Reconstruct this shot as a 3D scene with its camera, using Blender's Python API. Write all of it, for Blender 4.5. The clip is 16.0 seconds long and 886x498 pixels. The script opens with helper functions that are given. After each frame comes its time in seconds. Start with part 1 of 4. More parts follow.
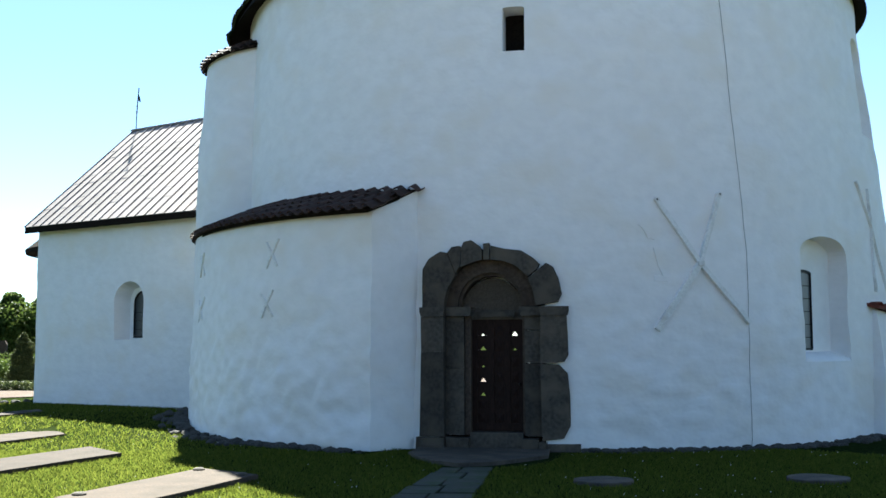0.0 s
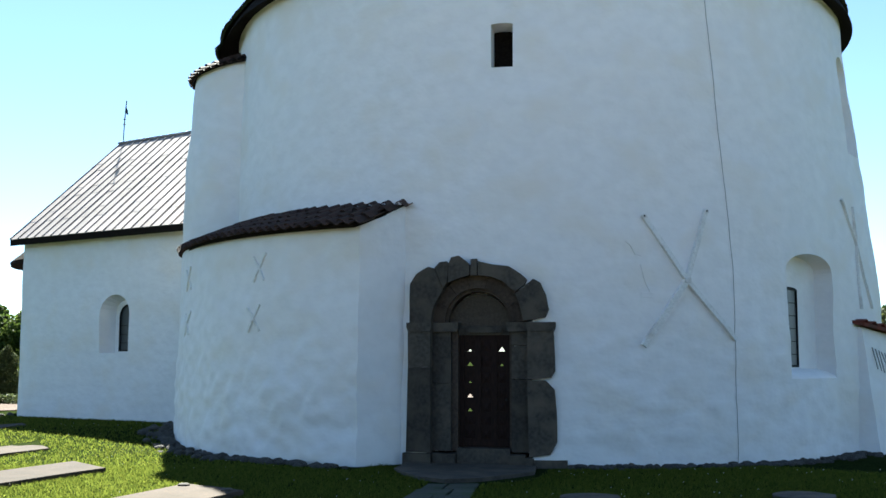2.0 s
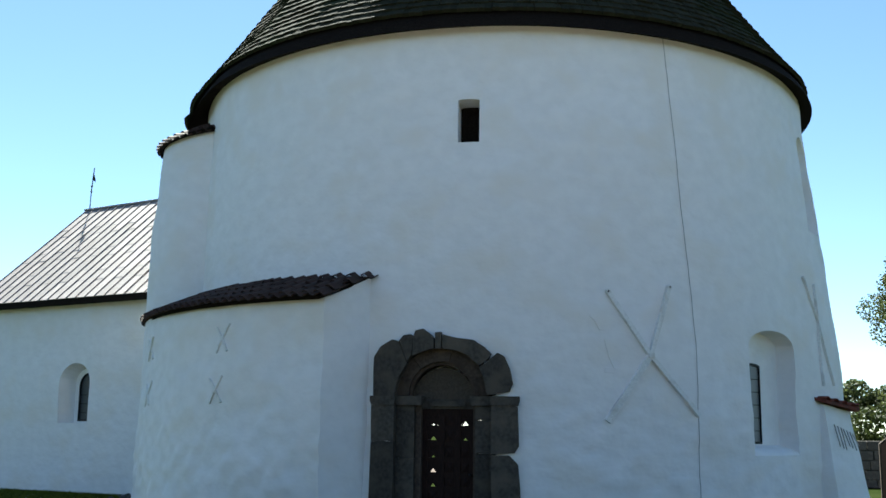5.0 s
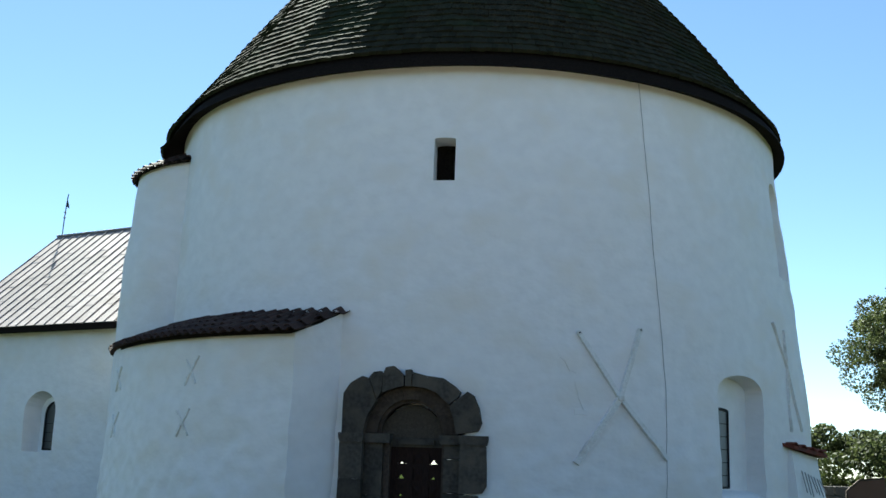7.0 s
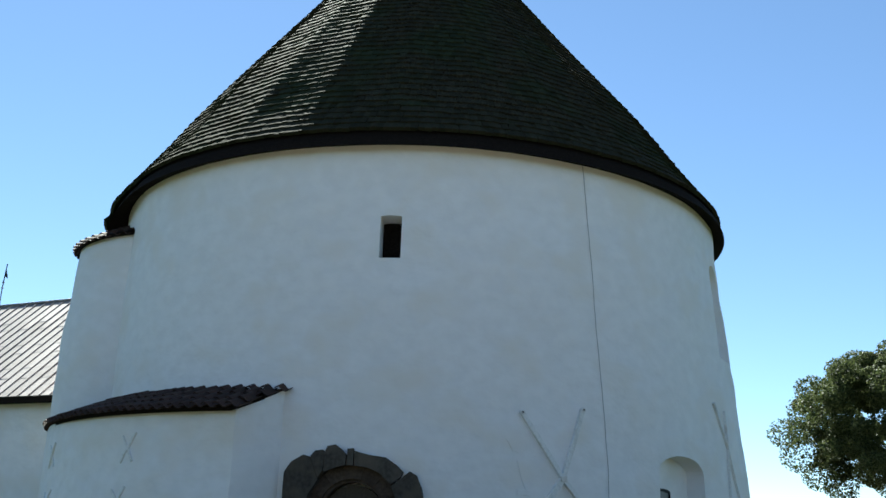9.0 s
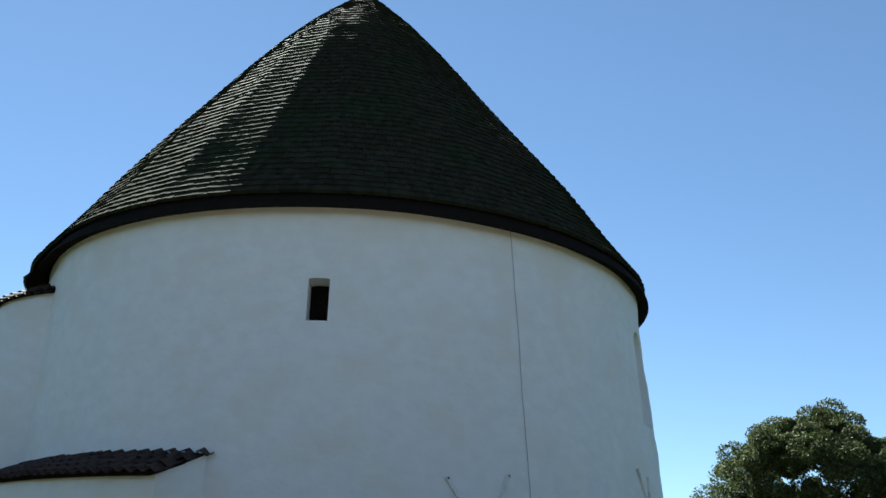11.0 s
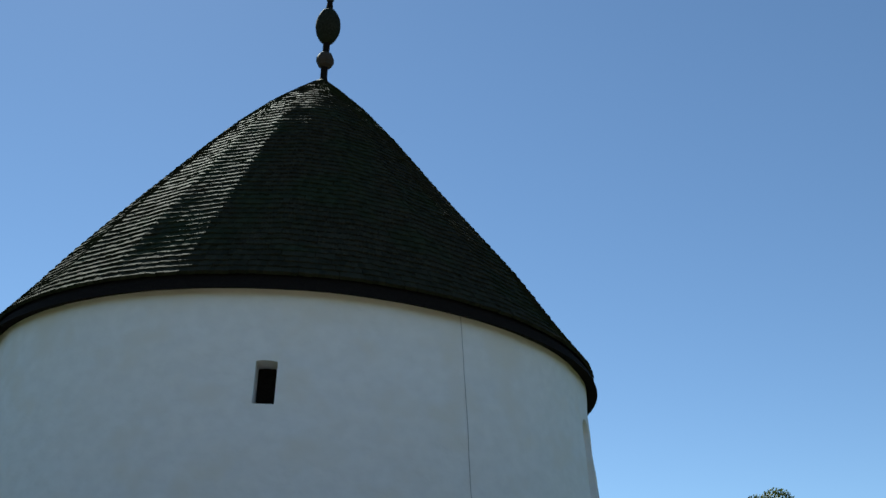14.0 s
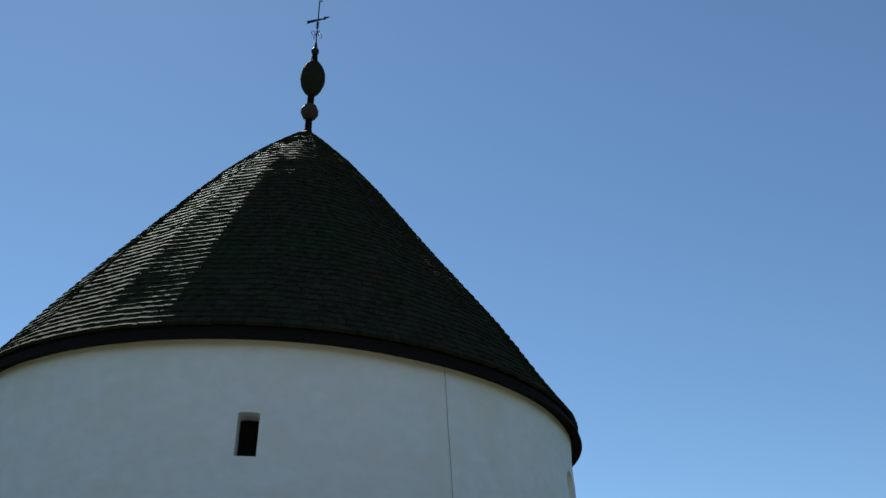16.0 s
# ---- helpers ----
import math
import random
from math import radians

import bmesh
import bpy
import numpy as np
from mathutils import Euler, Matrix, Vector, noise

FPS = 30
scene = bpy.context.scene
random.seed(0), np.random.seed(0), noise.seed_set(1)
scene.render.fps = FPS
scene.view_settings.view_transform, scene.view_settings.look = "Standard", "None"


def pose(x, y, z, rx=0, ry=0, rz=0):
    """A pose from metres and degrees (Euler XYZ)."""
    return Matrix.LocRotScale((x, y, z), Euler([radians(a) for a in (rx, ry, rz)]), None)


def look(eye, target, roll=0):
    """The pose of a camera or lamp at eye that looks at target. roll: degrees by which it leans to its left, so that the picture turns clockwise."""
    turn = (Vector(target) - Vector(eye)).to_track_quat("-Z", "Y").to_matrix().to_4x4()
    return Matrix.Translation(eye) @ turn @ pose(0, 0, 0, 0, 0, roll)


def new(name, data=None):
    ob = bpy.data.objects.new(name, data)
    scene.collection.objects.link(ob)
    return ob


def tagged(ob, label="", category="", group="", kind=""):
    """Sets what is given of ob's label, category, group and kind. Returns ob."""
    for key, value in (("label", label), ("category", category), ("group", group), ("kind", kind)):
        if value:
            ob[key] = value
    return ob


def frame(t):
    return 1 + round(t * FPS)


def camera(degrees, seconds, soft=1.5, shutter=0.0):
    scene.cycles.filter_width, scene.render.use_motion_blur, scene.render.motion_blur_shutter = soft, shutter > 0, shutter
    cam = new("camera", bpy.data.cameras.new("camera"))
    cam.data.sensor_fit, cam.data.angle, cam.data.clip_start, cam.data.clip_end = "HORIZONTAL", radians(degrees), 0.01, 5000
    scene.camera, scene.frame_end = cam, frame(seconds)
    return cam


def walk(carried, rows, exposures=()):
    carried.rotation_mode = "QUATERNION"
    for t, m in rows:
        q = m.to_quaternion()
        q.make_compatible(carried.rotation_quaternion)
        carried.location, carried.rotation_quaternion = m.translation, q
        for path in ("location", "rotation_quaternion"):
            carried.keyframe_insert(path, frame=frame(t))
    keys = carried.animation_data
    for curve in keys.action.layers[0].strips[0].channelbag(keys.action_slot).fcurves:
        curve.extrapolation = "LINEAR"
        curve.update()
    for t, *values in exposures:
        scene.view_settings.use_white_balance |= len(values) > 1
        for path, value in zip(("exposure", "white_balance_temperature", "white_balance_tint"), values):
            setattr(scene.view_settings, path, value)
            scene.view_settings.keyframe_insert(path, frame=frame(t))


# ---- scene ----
cam = camera(45.0, 16.0)
# seconds, place in metres, turn in degrees
PATH = [
    (0.0, 0.000, 0.000, 1.850, 95.100, 0.149, 0.013),
    (0.5, -0.003, 0.000, 1.855, 95.275, -0.062, -0.160),
    (1.0, -0.005, 0.000, 1.860, 95.418, -0.053, -0.315),
    (1.5, -0.007, 0.000, 1.865, 95.554, -0.066, -0.492),
    (2.0, -0.010, 0.000, 1.870, 95.860, -0.118, -0.713),
    (2.5, -0.001, -0.007, 1.876, 96.488, -0.327, -0.866),
    (3.0, 0.008, -0.015, 1.883, 97.357, -0.159, -0.965),
    (3.5, 0.016, -0.022, 1.889, 98.030, -0.029, -1.290),
    (4.0, 0.025, -0.030, 1.895, 98.637, -0.100, -1.753),
    (6.5, 0.090, -0.050, 1.980, 100.867, -1.489, -3.580),
    (7.0, 0.093, -0.063, 1.997, 101.429, -1.821, -4.019),
    (7.5, 0.097, -0.077, 2.013, 102.316, -2.130, -4.667),
    (8.0, 0.100, -0.090, 2.030, 103.482, -2.305, -5.459),
    (8.5, 0.100, -0.107, 2.043, 104.455, -2.195, -6.149),
    (9.0, 0.100, -0.123, 2.057, 105.486, -1.967, -7.037),
    (9.5, 0.100, -0.140, 2.070, 106.416, -2.039, -8.106),
    (12.0, 0.100, -0.160, 2.090, 110.367, -1.612, -12.477),
    (12.5, 0.100, -0.160, 2.090, 111.083, -1.793, -13.153),
    (13.0, 0.100, -0.160, 2.090, 111.924, -1.695, -13.730),
    (13.5, 0.100, -0.160, 2.090, 112.725, -1.620, -13.928),
    (14.0, 0.100, -0.160, 2.090, 113.494, -1.623, -13.771),
    (14.5, 0.100, -0.160, 2.090, 114.150, -1.654, -13.856),
    (15.0, 0.100, -0.160, 2.090, 114.872, -1.599, -14.057),
    (15.5, 0.100, -0.160, 2.090, 115.645, -1.648, -14.416),
    (16.0, 0.100, -0.160, 2.090, 116.221, -1.267, -14.563),
]
EXPOSURES = [(0.0, 2.70, 6220, 1), (2.0, 2.68, 6220, 1), (4.0, 2.46, 6180, 0), (6.5, 2.40, 6140, -1),
             (9.5, 2.13, 6120, -1), (12.0, 1.80, 6090, -1), (16.0, 1.57, 6060, -2)]
walk(cam, [(t, pose(x, y, z, rx, ry, rz)) for t, x, y, z, rx, ry, rz in PATH], EXPOSURES)

# ---- light ----
SUN_ELEV, SUN_AZ = 48.5, -10.0
world = bpy.data.worlds.new("world")
scene.world = world
world.use_nodes = True
wn = world.node_tree
sky = wn.nodes.new("ShaderNodeTexSky")
sky.sky_type = "NISHITA"
sky.sun_disc = False
sky.sun_elevation = radians(SUN_ELEV)
sky.sun_rotation = radians(SUN_AZ)
sky.air_density, sky.dust_density, sky.ozone_density = 1.0, 0.25, 2.4
sky.altitude = 2200
wn.nodes["Background"].inputs[1].default_value = 0.040
wn.links.new(sky.outputs[0], wn.nodes["Background"].inputs[0])
sun = new("sun", bpy.data.lights.new("sun", "SUN"))
sun.data.energy, sun.data.angle, sun.data.color = 5.0, radians(0.55), (1.0, 0.95, 0.87)
az, el = radians(SUN_AZ), radians(SUN_ELEV)
sun.matrix_world = look((0, 0, 0), (-math.sin(az) * math.cos(el), -math.cos(az) * math.cos(el), -math.sin(el)))

# ---- materials ----


def material(name, colour, rough=0.8, metal=0.0, spread=0.15, scale=6.0, fine=60.0, bump=0.3, depth=0.01,
             second=None, patch=0.5, spec=0.12, per="none", stretch=(1, 1, 1), detail=6):
    """Two scales of variation in colour, roughness and relief, in object space."""
    m = bpy.data.materials.new(name)
    m.use_nodes = True
    nt = m.node_tree
    n, link = nt.nodes, nt.links
    b = n["Principled BSDF"]
    tc = n.new("ShaderNodeTexCoord")
    mp = n.new("ShaderNodeMapping")
    mp.inputs["Scale"].default_value = stretch
    link.new(tc.outputs["Object"], mp.inputs[0])
    big, small = n.new("ShaderNodeTexNoise"), n.new("ShaderNodeTexNoise")
    for node, s, d in ((big, scale, min(4, detail)), (small, fine, detail)):
        node.inputs["Scale"].default_value = s
        node.inputs["Detail"].default_value = d
        link.new(mp.outputs[0], node.inputs["Vector"])
    ramp = n.new("ShaderNodeValToRGB")
    a = [c * (1 - spread) for c in colour[:3]]
    z = [min(1, c * (1 + spread)) for c in colour[:3]]
    ramp.color_ramp.elements[0].color = (*a, 1)
    ramp.color_ramp.elements[0].position = 0.32
    ramp.color_ramp.elements[1].color = (*z, 1)
    ramp.color_ramp.elements[1].position = 0.68
    link.new(small.outputs[0], ramp.inputs[0])
    colour_out = ramp.outputs[0]
    if second:
        mix = n.new("ShaderNodeMix")
        mix.data_type = "RGBA"
        mr = n.new("ShaderNodeMapRange")
        mr.inputs[1].default_value, mr.inputs[2].default_value = patch - 0.08, patch + 0.12
        link.new(big.outputs[0], mr.inputs[0])
        link.new(mr.outputs[0], mix.inputs[0])
        link.new(colour_out, mix.inputs[6])
        mix.inputs[7].default_value = (*second, 1)
        colour_out = mix.outputs[2]
    if per != "none":
        hsv = n.new("ShaderNodeHueSaturation")
        src = n.new("ShaderNodeObjectInfo") if per == "object" else n.new("ShaderNodeNewGeometry")
        out = src.outputs["Random"] if per == "object" else src.outputs["Random Per Island"]
        mr2 = n.new("ShaderNodeMapRange")
        mr2.inputs[3].default_value, mr2.inputs[4].default_value = 0.8, 1.2
        link.new(out, mr2.inputs[0])
        link.new(mr2.outputs[0], hsv.inputs["Value"])
        link.new(colour_out, hsv.inputs["Color"])
        colour_out = hsv.outputs[0]
    link.new(colour_out, b.inputs["Base Color"])
    rr = n.new("ShaderNodeMapRange")
    rr.inputs[3].default_value, rr.inputs[4].default_value = max(0.03, rough - 0.12), min(1, rough + 0.12)
    link.new(small.outputs[0], rr.inputs[0])
    link.new(rr.outputs[0], b.inputs["Roughness"])
    b.inputs["Metallic"].default_value = metal
    b.inputs["Specular IOR Level"].default_value = spec
    if bump:
        add = n.new("ShaderNodeMath")
        add.operation = "MULTIPLY_ADD"
        add.inputs[1].default_value = 2.0
        link.new(big.outputs[0], add.inputs[0])
        link.new(small.outputs[0], add.inputs[2])
        bp = n.new("ShaderNodeBump")
        bp.inputs["Strength"].default_value, bp.inputs["Distance"].default_value = bump, depth
        link.new(add.outputs[0], bp.inputs["Height"])
        link.new(bp.outputs[0], b.inputs["Normal"])
    return m


PLASTER = material("limewash", (0.805, 0.785, 0.766), 0.9, spread=0.03, scale=0.9, fine=3.2, bump=0.30, depth=0.07, detail=2, stretch=(1, 1, 1.3),
                   second=(0.785, 0.745, 0.69), patch=0.58, spec=0.2)
SHINGLE = material("oak_shingle", (0.032, 0.031, 0.021), 0.8, spread=0.5, scale=0.7, fine=25, bump=0.5, depth=0.01,
                   second=(0.027, 0.034, 0.019), patch=0.5, spec=0.011, per="island")
TAR = material("tarred_wood", (0.013, 0.010, 0.008), 0.9, spread=0.4, scale=3, fine=30, spec=0.04)
TILE = material("clay_tile", (0.055, 0.030, 0.023), 0.8, spread=0.35, scale=3, fine=40, second=(0.03, 0.025, 0.02), per="object", spec=0.2)
GRANITE = material("dark_sandstone", (0.062, 0.053, 0.043), 0.85, spread=0.32, scale=2.5, fine=15, bump=0.5, depth=0.015,
                   second=(0.098, 0.080, 0.060), patch=0.52, per="object", spec=0.2)
LEAD = material("lead_sheet", (0.24, 0.212, 0.205), 0.6, metal=0.1, spread=0.15, scale=1.5, fine=14, bump=0.25, depth=0.01,
                second=(0.20, 0.17, 0.16), patch=0.6, per="object", spec=0.35)
GRASS = material("turf", (0.016, 0.024, 0.007), 0.95, spread=0.5, scale=0.6, fine=22, bump=0.8, depth=0.04,
                 second=(0.022, 0.029, 0.010), patch=0.52, spec=0.0)
# ---- helpers for shapes ----
CX, CY = 2.53, 26.0


def polar(phi, r, z):
    """A place by the tower's axis: phi in degrees from its south front, positive towards the west."""
    a = radians(phi)
    return Vector((CX + r * math.sin(a), CY - r * math.cos(a), z))


def mesh(name, bm, mat, smooth=False):
    me = bpy.data.meshes.new(name)
    bm.normal_update()
    bm.to_mesh(me)
    bm.free()
    if mat:
        me.materials.append(mat)
    if smooth:
        me.polygons.foreach_set("use_smooth", [True] * len(me.polygons))
        me.set_sharp_from_angle(angle=radians(38))
    return me


def thing(name, bm, mat, label, category, group="", kind="", smooth=False):
    return tagged(new(name, mesh(name, bm, mat, smooth)), label, category, group, kind)


def part(name, bm, mat, parent, label="", smooth=False, kind=""):
    ob = new(name, mesh(name, bm, mat, smooth))
    ob.parent = parent
    return tagged(ob, label, kind=kind)


def holder(name, label, category, group="", kind="", at=(0, 0, 0)):
    ob = new(name)
    ob.empty_display_size = 0.2
    ob.location = at
    return tagged(ob, label, category, group, kind)


def box(bm, x0, x1, y0, y1, z0, z1, m=None, bevel=0.0):
    out = bmesh.ops.create_cube(bm, size=1)
    vs = out["verts"]
    bmesh.ops.transform(bm, verts=vs, matrix=Matrix.Translation(((x0 + x1) / 2, (y0 + y1) / 2, (z0 + z1) / 2))
                        @ Matrix.Diagonal((x1 - x0, y1 - y0, z1 - z0, 1)))
    if bevel:
        es = list({e for v in vs for e in v.link_edges})
        res = bmesh.ops.bevel(bm, geom=es, offset=bevel, segments=2, affect="EDGES", profile=0.5)
        vs = list({v for f in res["faces"] for v in f.verts} | {v for v in vs if v.is_valid})
    if m is not None:
        bmesh.ops.transform(bm, verts=vs, matrix=m)
    return vs


def lathe(bm, profile, centre, steps=48, wobble=0.0):
    rings = []
    for r, z in profile:
        rings.append([bm.verts.new((centre[0] + r * math.cos(2 * math.pi * i / steps),
                                    centre[1] + r * math.sin(2 * math.pi * i / steps), centre[2] + z)) for i in range(steps)])
    for a, b in zip(rings, rings[1:]):
        for i in range(steps):
            j = (i + 1) % steps
            bm.faces.new((a[i], a[j], b[j], b[i]))
    bm.faces.new(rings[0][::-1])
    bm.faces.new(rings[-1])
    return rings


def bumpy(p, amount, size, seed=0.0):
    return amount * noise.noise(Vector(p) / size + Vector((seed, seed * 2, seed * 3)))


def tower_radius(phi, z):
    """The battered outer face of the round wall, thicker towards the foot on the west."""
    r = 7.40 - 0.025 * z
    west = max(0.0, min(1.0, (phi - 48) / 18, (135 - phi) / 20))
    r += west * 0.48 * min(1.0, max(0.0, (8.8 - z) / 5.5))
    p = polar(phi, 7.2, z)
    calm = min(1.0, max(0.15, abs(phi + 13) / 10 - 0.6, (z - 3.2) / 1.2))
    low = 1.0 + 1.1 * max(0.0, 1 - z / 4.5)
    lumps = max(0.0, min(1.0, (3.4 - z) / 2.4))
    return r + calm * (low * (bumpy(p, 0.035, 1.5, 3) + bumpy(p, 0.016, 0.42, 7)) + lumps * bumpy((p.x, p.y, p.z * 1.6), 0.026, 0.26, 11))


def cut(ob, cutters):
    """Takes the cutters out of ob's mesh for good."""
    for c in cutters:
        mod = ob.modifiers.new("cut", "BOOLEAN")
        mod.operation, mod.solver, mod.object = "DIFFERENCE", "EXACT", c
    dg = bpy.context.evaluated_depsgraph_get()
    dg.update()
    me = bpy.data.meshes.new_from_object(ob.evaluated_get(dg))
    ob.modifiers.clear()
    old = ob.data
    ob.data = me
    bpy.data.meshes.remove(old)
    for c in cutters:
        bpy.data.objects.remove(c, do_unlink=True)


def arch_prism(name, width, z0, spring, rise, depth0, depth1, frame_m, splay=1.0, splay_top=1.0, seg=12):
    """A cutter with a round head; along local y from depth0 to depth1; splay scales its inner end."""
    bm = bmesh.new()
    ends = []
    for y, s in ((depth0, 1.0), (depth1, splay)):
        pts = [(-width / 2 * s, z0), (width / 2 * s, z0)]
        for i in range(seg + 1):
            a = math.pi * i / seg
            pts.append((width / 2 * s * math.cos(a), spring + rise * s * math.sin(a) * splay_top))
        ends.append([bm.verts.new((x, y, z)) for x, z in pts])
    k = len(ends[0])
    bm.faces.new(ends[0])
    bm.faces.new(ends[1][::-1])
    for i in range(k):
        j = (i + 1) % k
        bm.faces.new((ends[0][j], ends[0][i], ends[1][i], ends[1][j]))
    bmesh.ops.recalc_face_normals(bm, faces=bm.faces)
    ob = new(name, mesh(name, bm, None))
    ob.matrix_world = frame_m
    return ob


def at_wall(phi, r, z=0.0):
    """A frame on the round wall: x along it, y inwards."""
    p = polar(phi, r, z)
    return Matrix.Translation(p) @ Matrix.Rotation(radians(phi), 4, "Z")


# ---- ground ----
def ground_height(x, y):
    h = 0.23 * max(0.0, min(1.0, (y - 21.5) / 4.5)) * max(0.0, min(1.0, (-x - 3) / 3))
    h += bumpy((x, y, 0), 0.04, 5.0) if abs(x) < 60 and y < 80 else 0
    return h


bm = bmesh.new()
xs = [-3000, -800, -250, -90, -45] + [-28 + 1.0 * i for i in range(57)] + [45, 90, 250, 800, 3000]
ys = [-3000, -300, -60, -20, 0, 6] + [9 + 1.0 * i for i in range(36)] + [50, 62, 80, 120, 250, 800, 3000]
grid = [[bm.verts.new((x, y, ground_height(x, y))) for x in xs] for y in ys]
for j in range(len(ys) - 1):
    for i in range(len(xs) - 1):
        bm.faces.new((grid[j][i], grid[j][i + 1], grid[j + 1][i + 1], grid[j + 1][i]))
ground = thing("ground", bm, GRASS, "mown green churchyard lawn, patchy, sunlit and shaded", "ground", kind="structure", smooth=True)

# ---- round tower ----
WALL_TOP = 9.58
bm = bmesh.new()
steps, levels = 420, 130
outer, inner = [], []
for k in range(levels + 1):
    z = -0.4 + (WALL_TOP + 0.4) * k / levels
    outer.append([bm.verts.new(polar(360 * i / steps - 180, tower_radius(360 * i / steps - 180, z), z)) for i in range(steps)])
for z in (-0.4, WALL_TOP):
    inner.append([bm.verts.new(polar(360 * i / steps - 180, 5.6, z)) for i in range(steps)])
for a, b in list(zip(outer, outer[1:])) + [(outer[-1], inner[1]), (inner[1], inner[0]), (inner[0], outer[0])]:
    for i in range(steps):
        j = (i + 1) % steps
        bm.faces.new((a[i], a[j], b[j], b[i]))
bmesh.ops.recalc_face_normals(bm, faces=bm.faces)
church_tower = holder("round_church_tower", "round whitewashed church nave with a conical shingled roof", "church", at=(CX, CY, 0))
tower_wall = thing("wall_tower", bm, PLASTER, "", "", smooth=True)
DOOR_PHI, DOOR_R = -13.1, 7.36
door_m = at_wall(DOOR_PHI, DOOR_R)
cut(tower_wall, [
    arch_prism("c", 0.40, 7.12, 7.92, 0.03, -0.6, 2.5, at_wall(-10.0, 7.2)),
    arch_prism("c", 1.90, -0.2, 2.51, 0.90, -0.6, 0.60, door_m @ Matrix.Translation((-0.02, 0, 0))),
    arch_prism("c", 0.95, 0.33, 2.2, 0.1, 0.3, 2.6, door_m @ Matrix.Translation((0.06, 0, 0)), splay=2.2, splay_top=0.5),
    arch_prism("c", 1.86, 1.50, 3.58, 0.35, -0.7, 0.43, at_wall(41.45, 7.33), splay=0.88),
    arch_prism("c", 0.62, 1.72, 3.22, 0.06, 0.3, 2.6, at_wall(41.0, 7.33) @ Matrix.Translation((-0.10, 0, 0))),
    arch_prism("c", 0.95, 6.2, 8.1, 0.3, -0.7, 0.35, at_wall(61.3, 7.2), splay=0.9),
    # unseen rear opening, added so that daylight reaches the gaps in the door
    arch_prism("c", 1.5, 0.2, 2.3, 0.3, -0.6, 3.0, at_wall(-172.5, 7.3)),
])
tower_wall.parent = church_tower
tower_wall.matrix_parent_inverse = Matrix.Translation((-CX, -CY, 0))
ROOF = [(7.42, 9.45), (6.82, 10.28), (6.15, 11.27), (5.44, 12.25), (4.7, 13.23), (3.95, 14.21), (3.2, 15.19), (2.41, 16.17), (1.6, 17.06), (0.77, 17.84), (0.1, 18.43)]


def roof_radius(z):
    for (r0, z0), (r1, z1) in zip(ROOF, ROOF[1:]):
        if z <= z1:
            return r0 + (r1 - r0) * (z - z0) / (z1 - z0)
    return ROOF[-1][0]


FACE = 13.5


def settled(p):
    """The old roof has flat faces, has settled at both sides, and is straighter on the west."""
    x, y, z = p
    r = math.hypot(x, y)
    if r > 0.01 and z > 9.5:
        phi = math.degrees(math.atan2(x, -y))
        off = (phi + 3.3 + FACE / 2) % FACE - FACE / 2
        flat = math.cos(radians(FACE / 2)) / math.cos(radians(off))
        up = min(1.0, (z - 9.5) / 1.5)
        west = min(1.0, max(0.0, (phi + 5) / 35)) * min(1.0, max(0.0, (150 - phi) / 30))
        lean = west * (0.06 * up + 0.15 * math.sin(math.pi * min(1.0, max(0.0, (z - 12) / 6.4))))
        k = 1 + up * (flat - 1) * 1.6 - min(0.35, lean / max(r, 0.3))
        x, y = x * k, y * k
    side = 0.006 * x if x < 0 else -0.005 * x
    return Vector((x, y, z + side * max(0.0, 1 - (z - 9.4) / 9.2)))


def settle(bm):
    for v in bm.verts:
        phi = math.degrees(math.atan2(v.co.x, -v.co.y))
        w = max(0.0, 1 - abs(phi + 98) / 35) ** 0.6 if v.co.z < 9.5 and math.hypot(v.co.x, v.co.y) > 7.2 else 0.0
        r = 1 + 0.033 * w
        v.co = settled((v.co.x * r, v.co.y * r, v.co.z - 0.40 * w))


bm = bmesh.new()
lathe(bm, [(7.0, 9.42)] + [(7.45, 9.27)] + [(r - 0.05, z) for r, z in ROOF], (0, 0, 0), 160)
settle(bm)
part("roof", bm, TAR, church_tower, "conical roof with tarred eaves and weathered shingles", smooth=False)

# ---- stair turret ----
TX, TY, TR = -4.12, 24.83, 1.55
CAP_TILT = 0.16
bm = bmesh.new()
rings = []
for k in range(31):
    z = -0.3 + 8.86 * k / 30
    ring = []
    for i in range(60):
        a = 2 * math.pi * i / 60
        r = TR + 0.10 - 0.012 * z - 0.07 * max(0.0, z - 6.3)
        r += bumpy((r * math.cos(a), r * math.sin(a), z), 0.035, 0.9, 4)
        ring.append(bm.verts.new((r * math.cos(a), r * math.sin(a), z + CAP_TILT * r * math.cos(a) * max(0.0, (z - 6) / 2.2))))
    rings.append(ring)
for a, b in zip(rings, rings[1:]):
    for i in range(60):
        j = (i + 1) % 60
        bm.faces.new((a[i], a[j], b[j], b[i]))
bm.faces.new(rings[-1])
turret = holder("stair_turret", "rounded whitewashed stair turret against the round nave", "turret", at=(TX, TY, 0))
part("wall", bm, PLASTER, turret, smooth=True)
bm = bmesh.new()
lathe(bm, [(TR - 0.22, 8.52), (TR - 0.06, 8.46), (TR - 0.04, 8.54), (0.3, 9.11)], (0, 0, 0), 48)
for v in bm.verts:
    v.co.z += CAP_TILT * v.co.x
turret_roof = part("roof", bm, TAR, turret)

# ---- annex ----
bm = bmesh.new()
ANNEX = []
ANNEX_N, ANNEX_K = 160, 80
for i in range(ANNEX_N + 1):
    ANNEX.append((-27.7 - i * 0.4625, 8.15 + 0.25 * min(1, i / 120)))


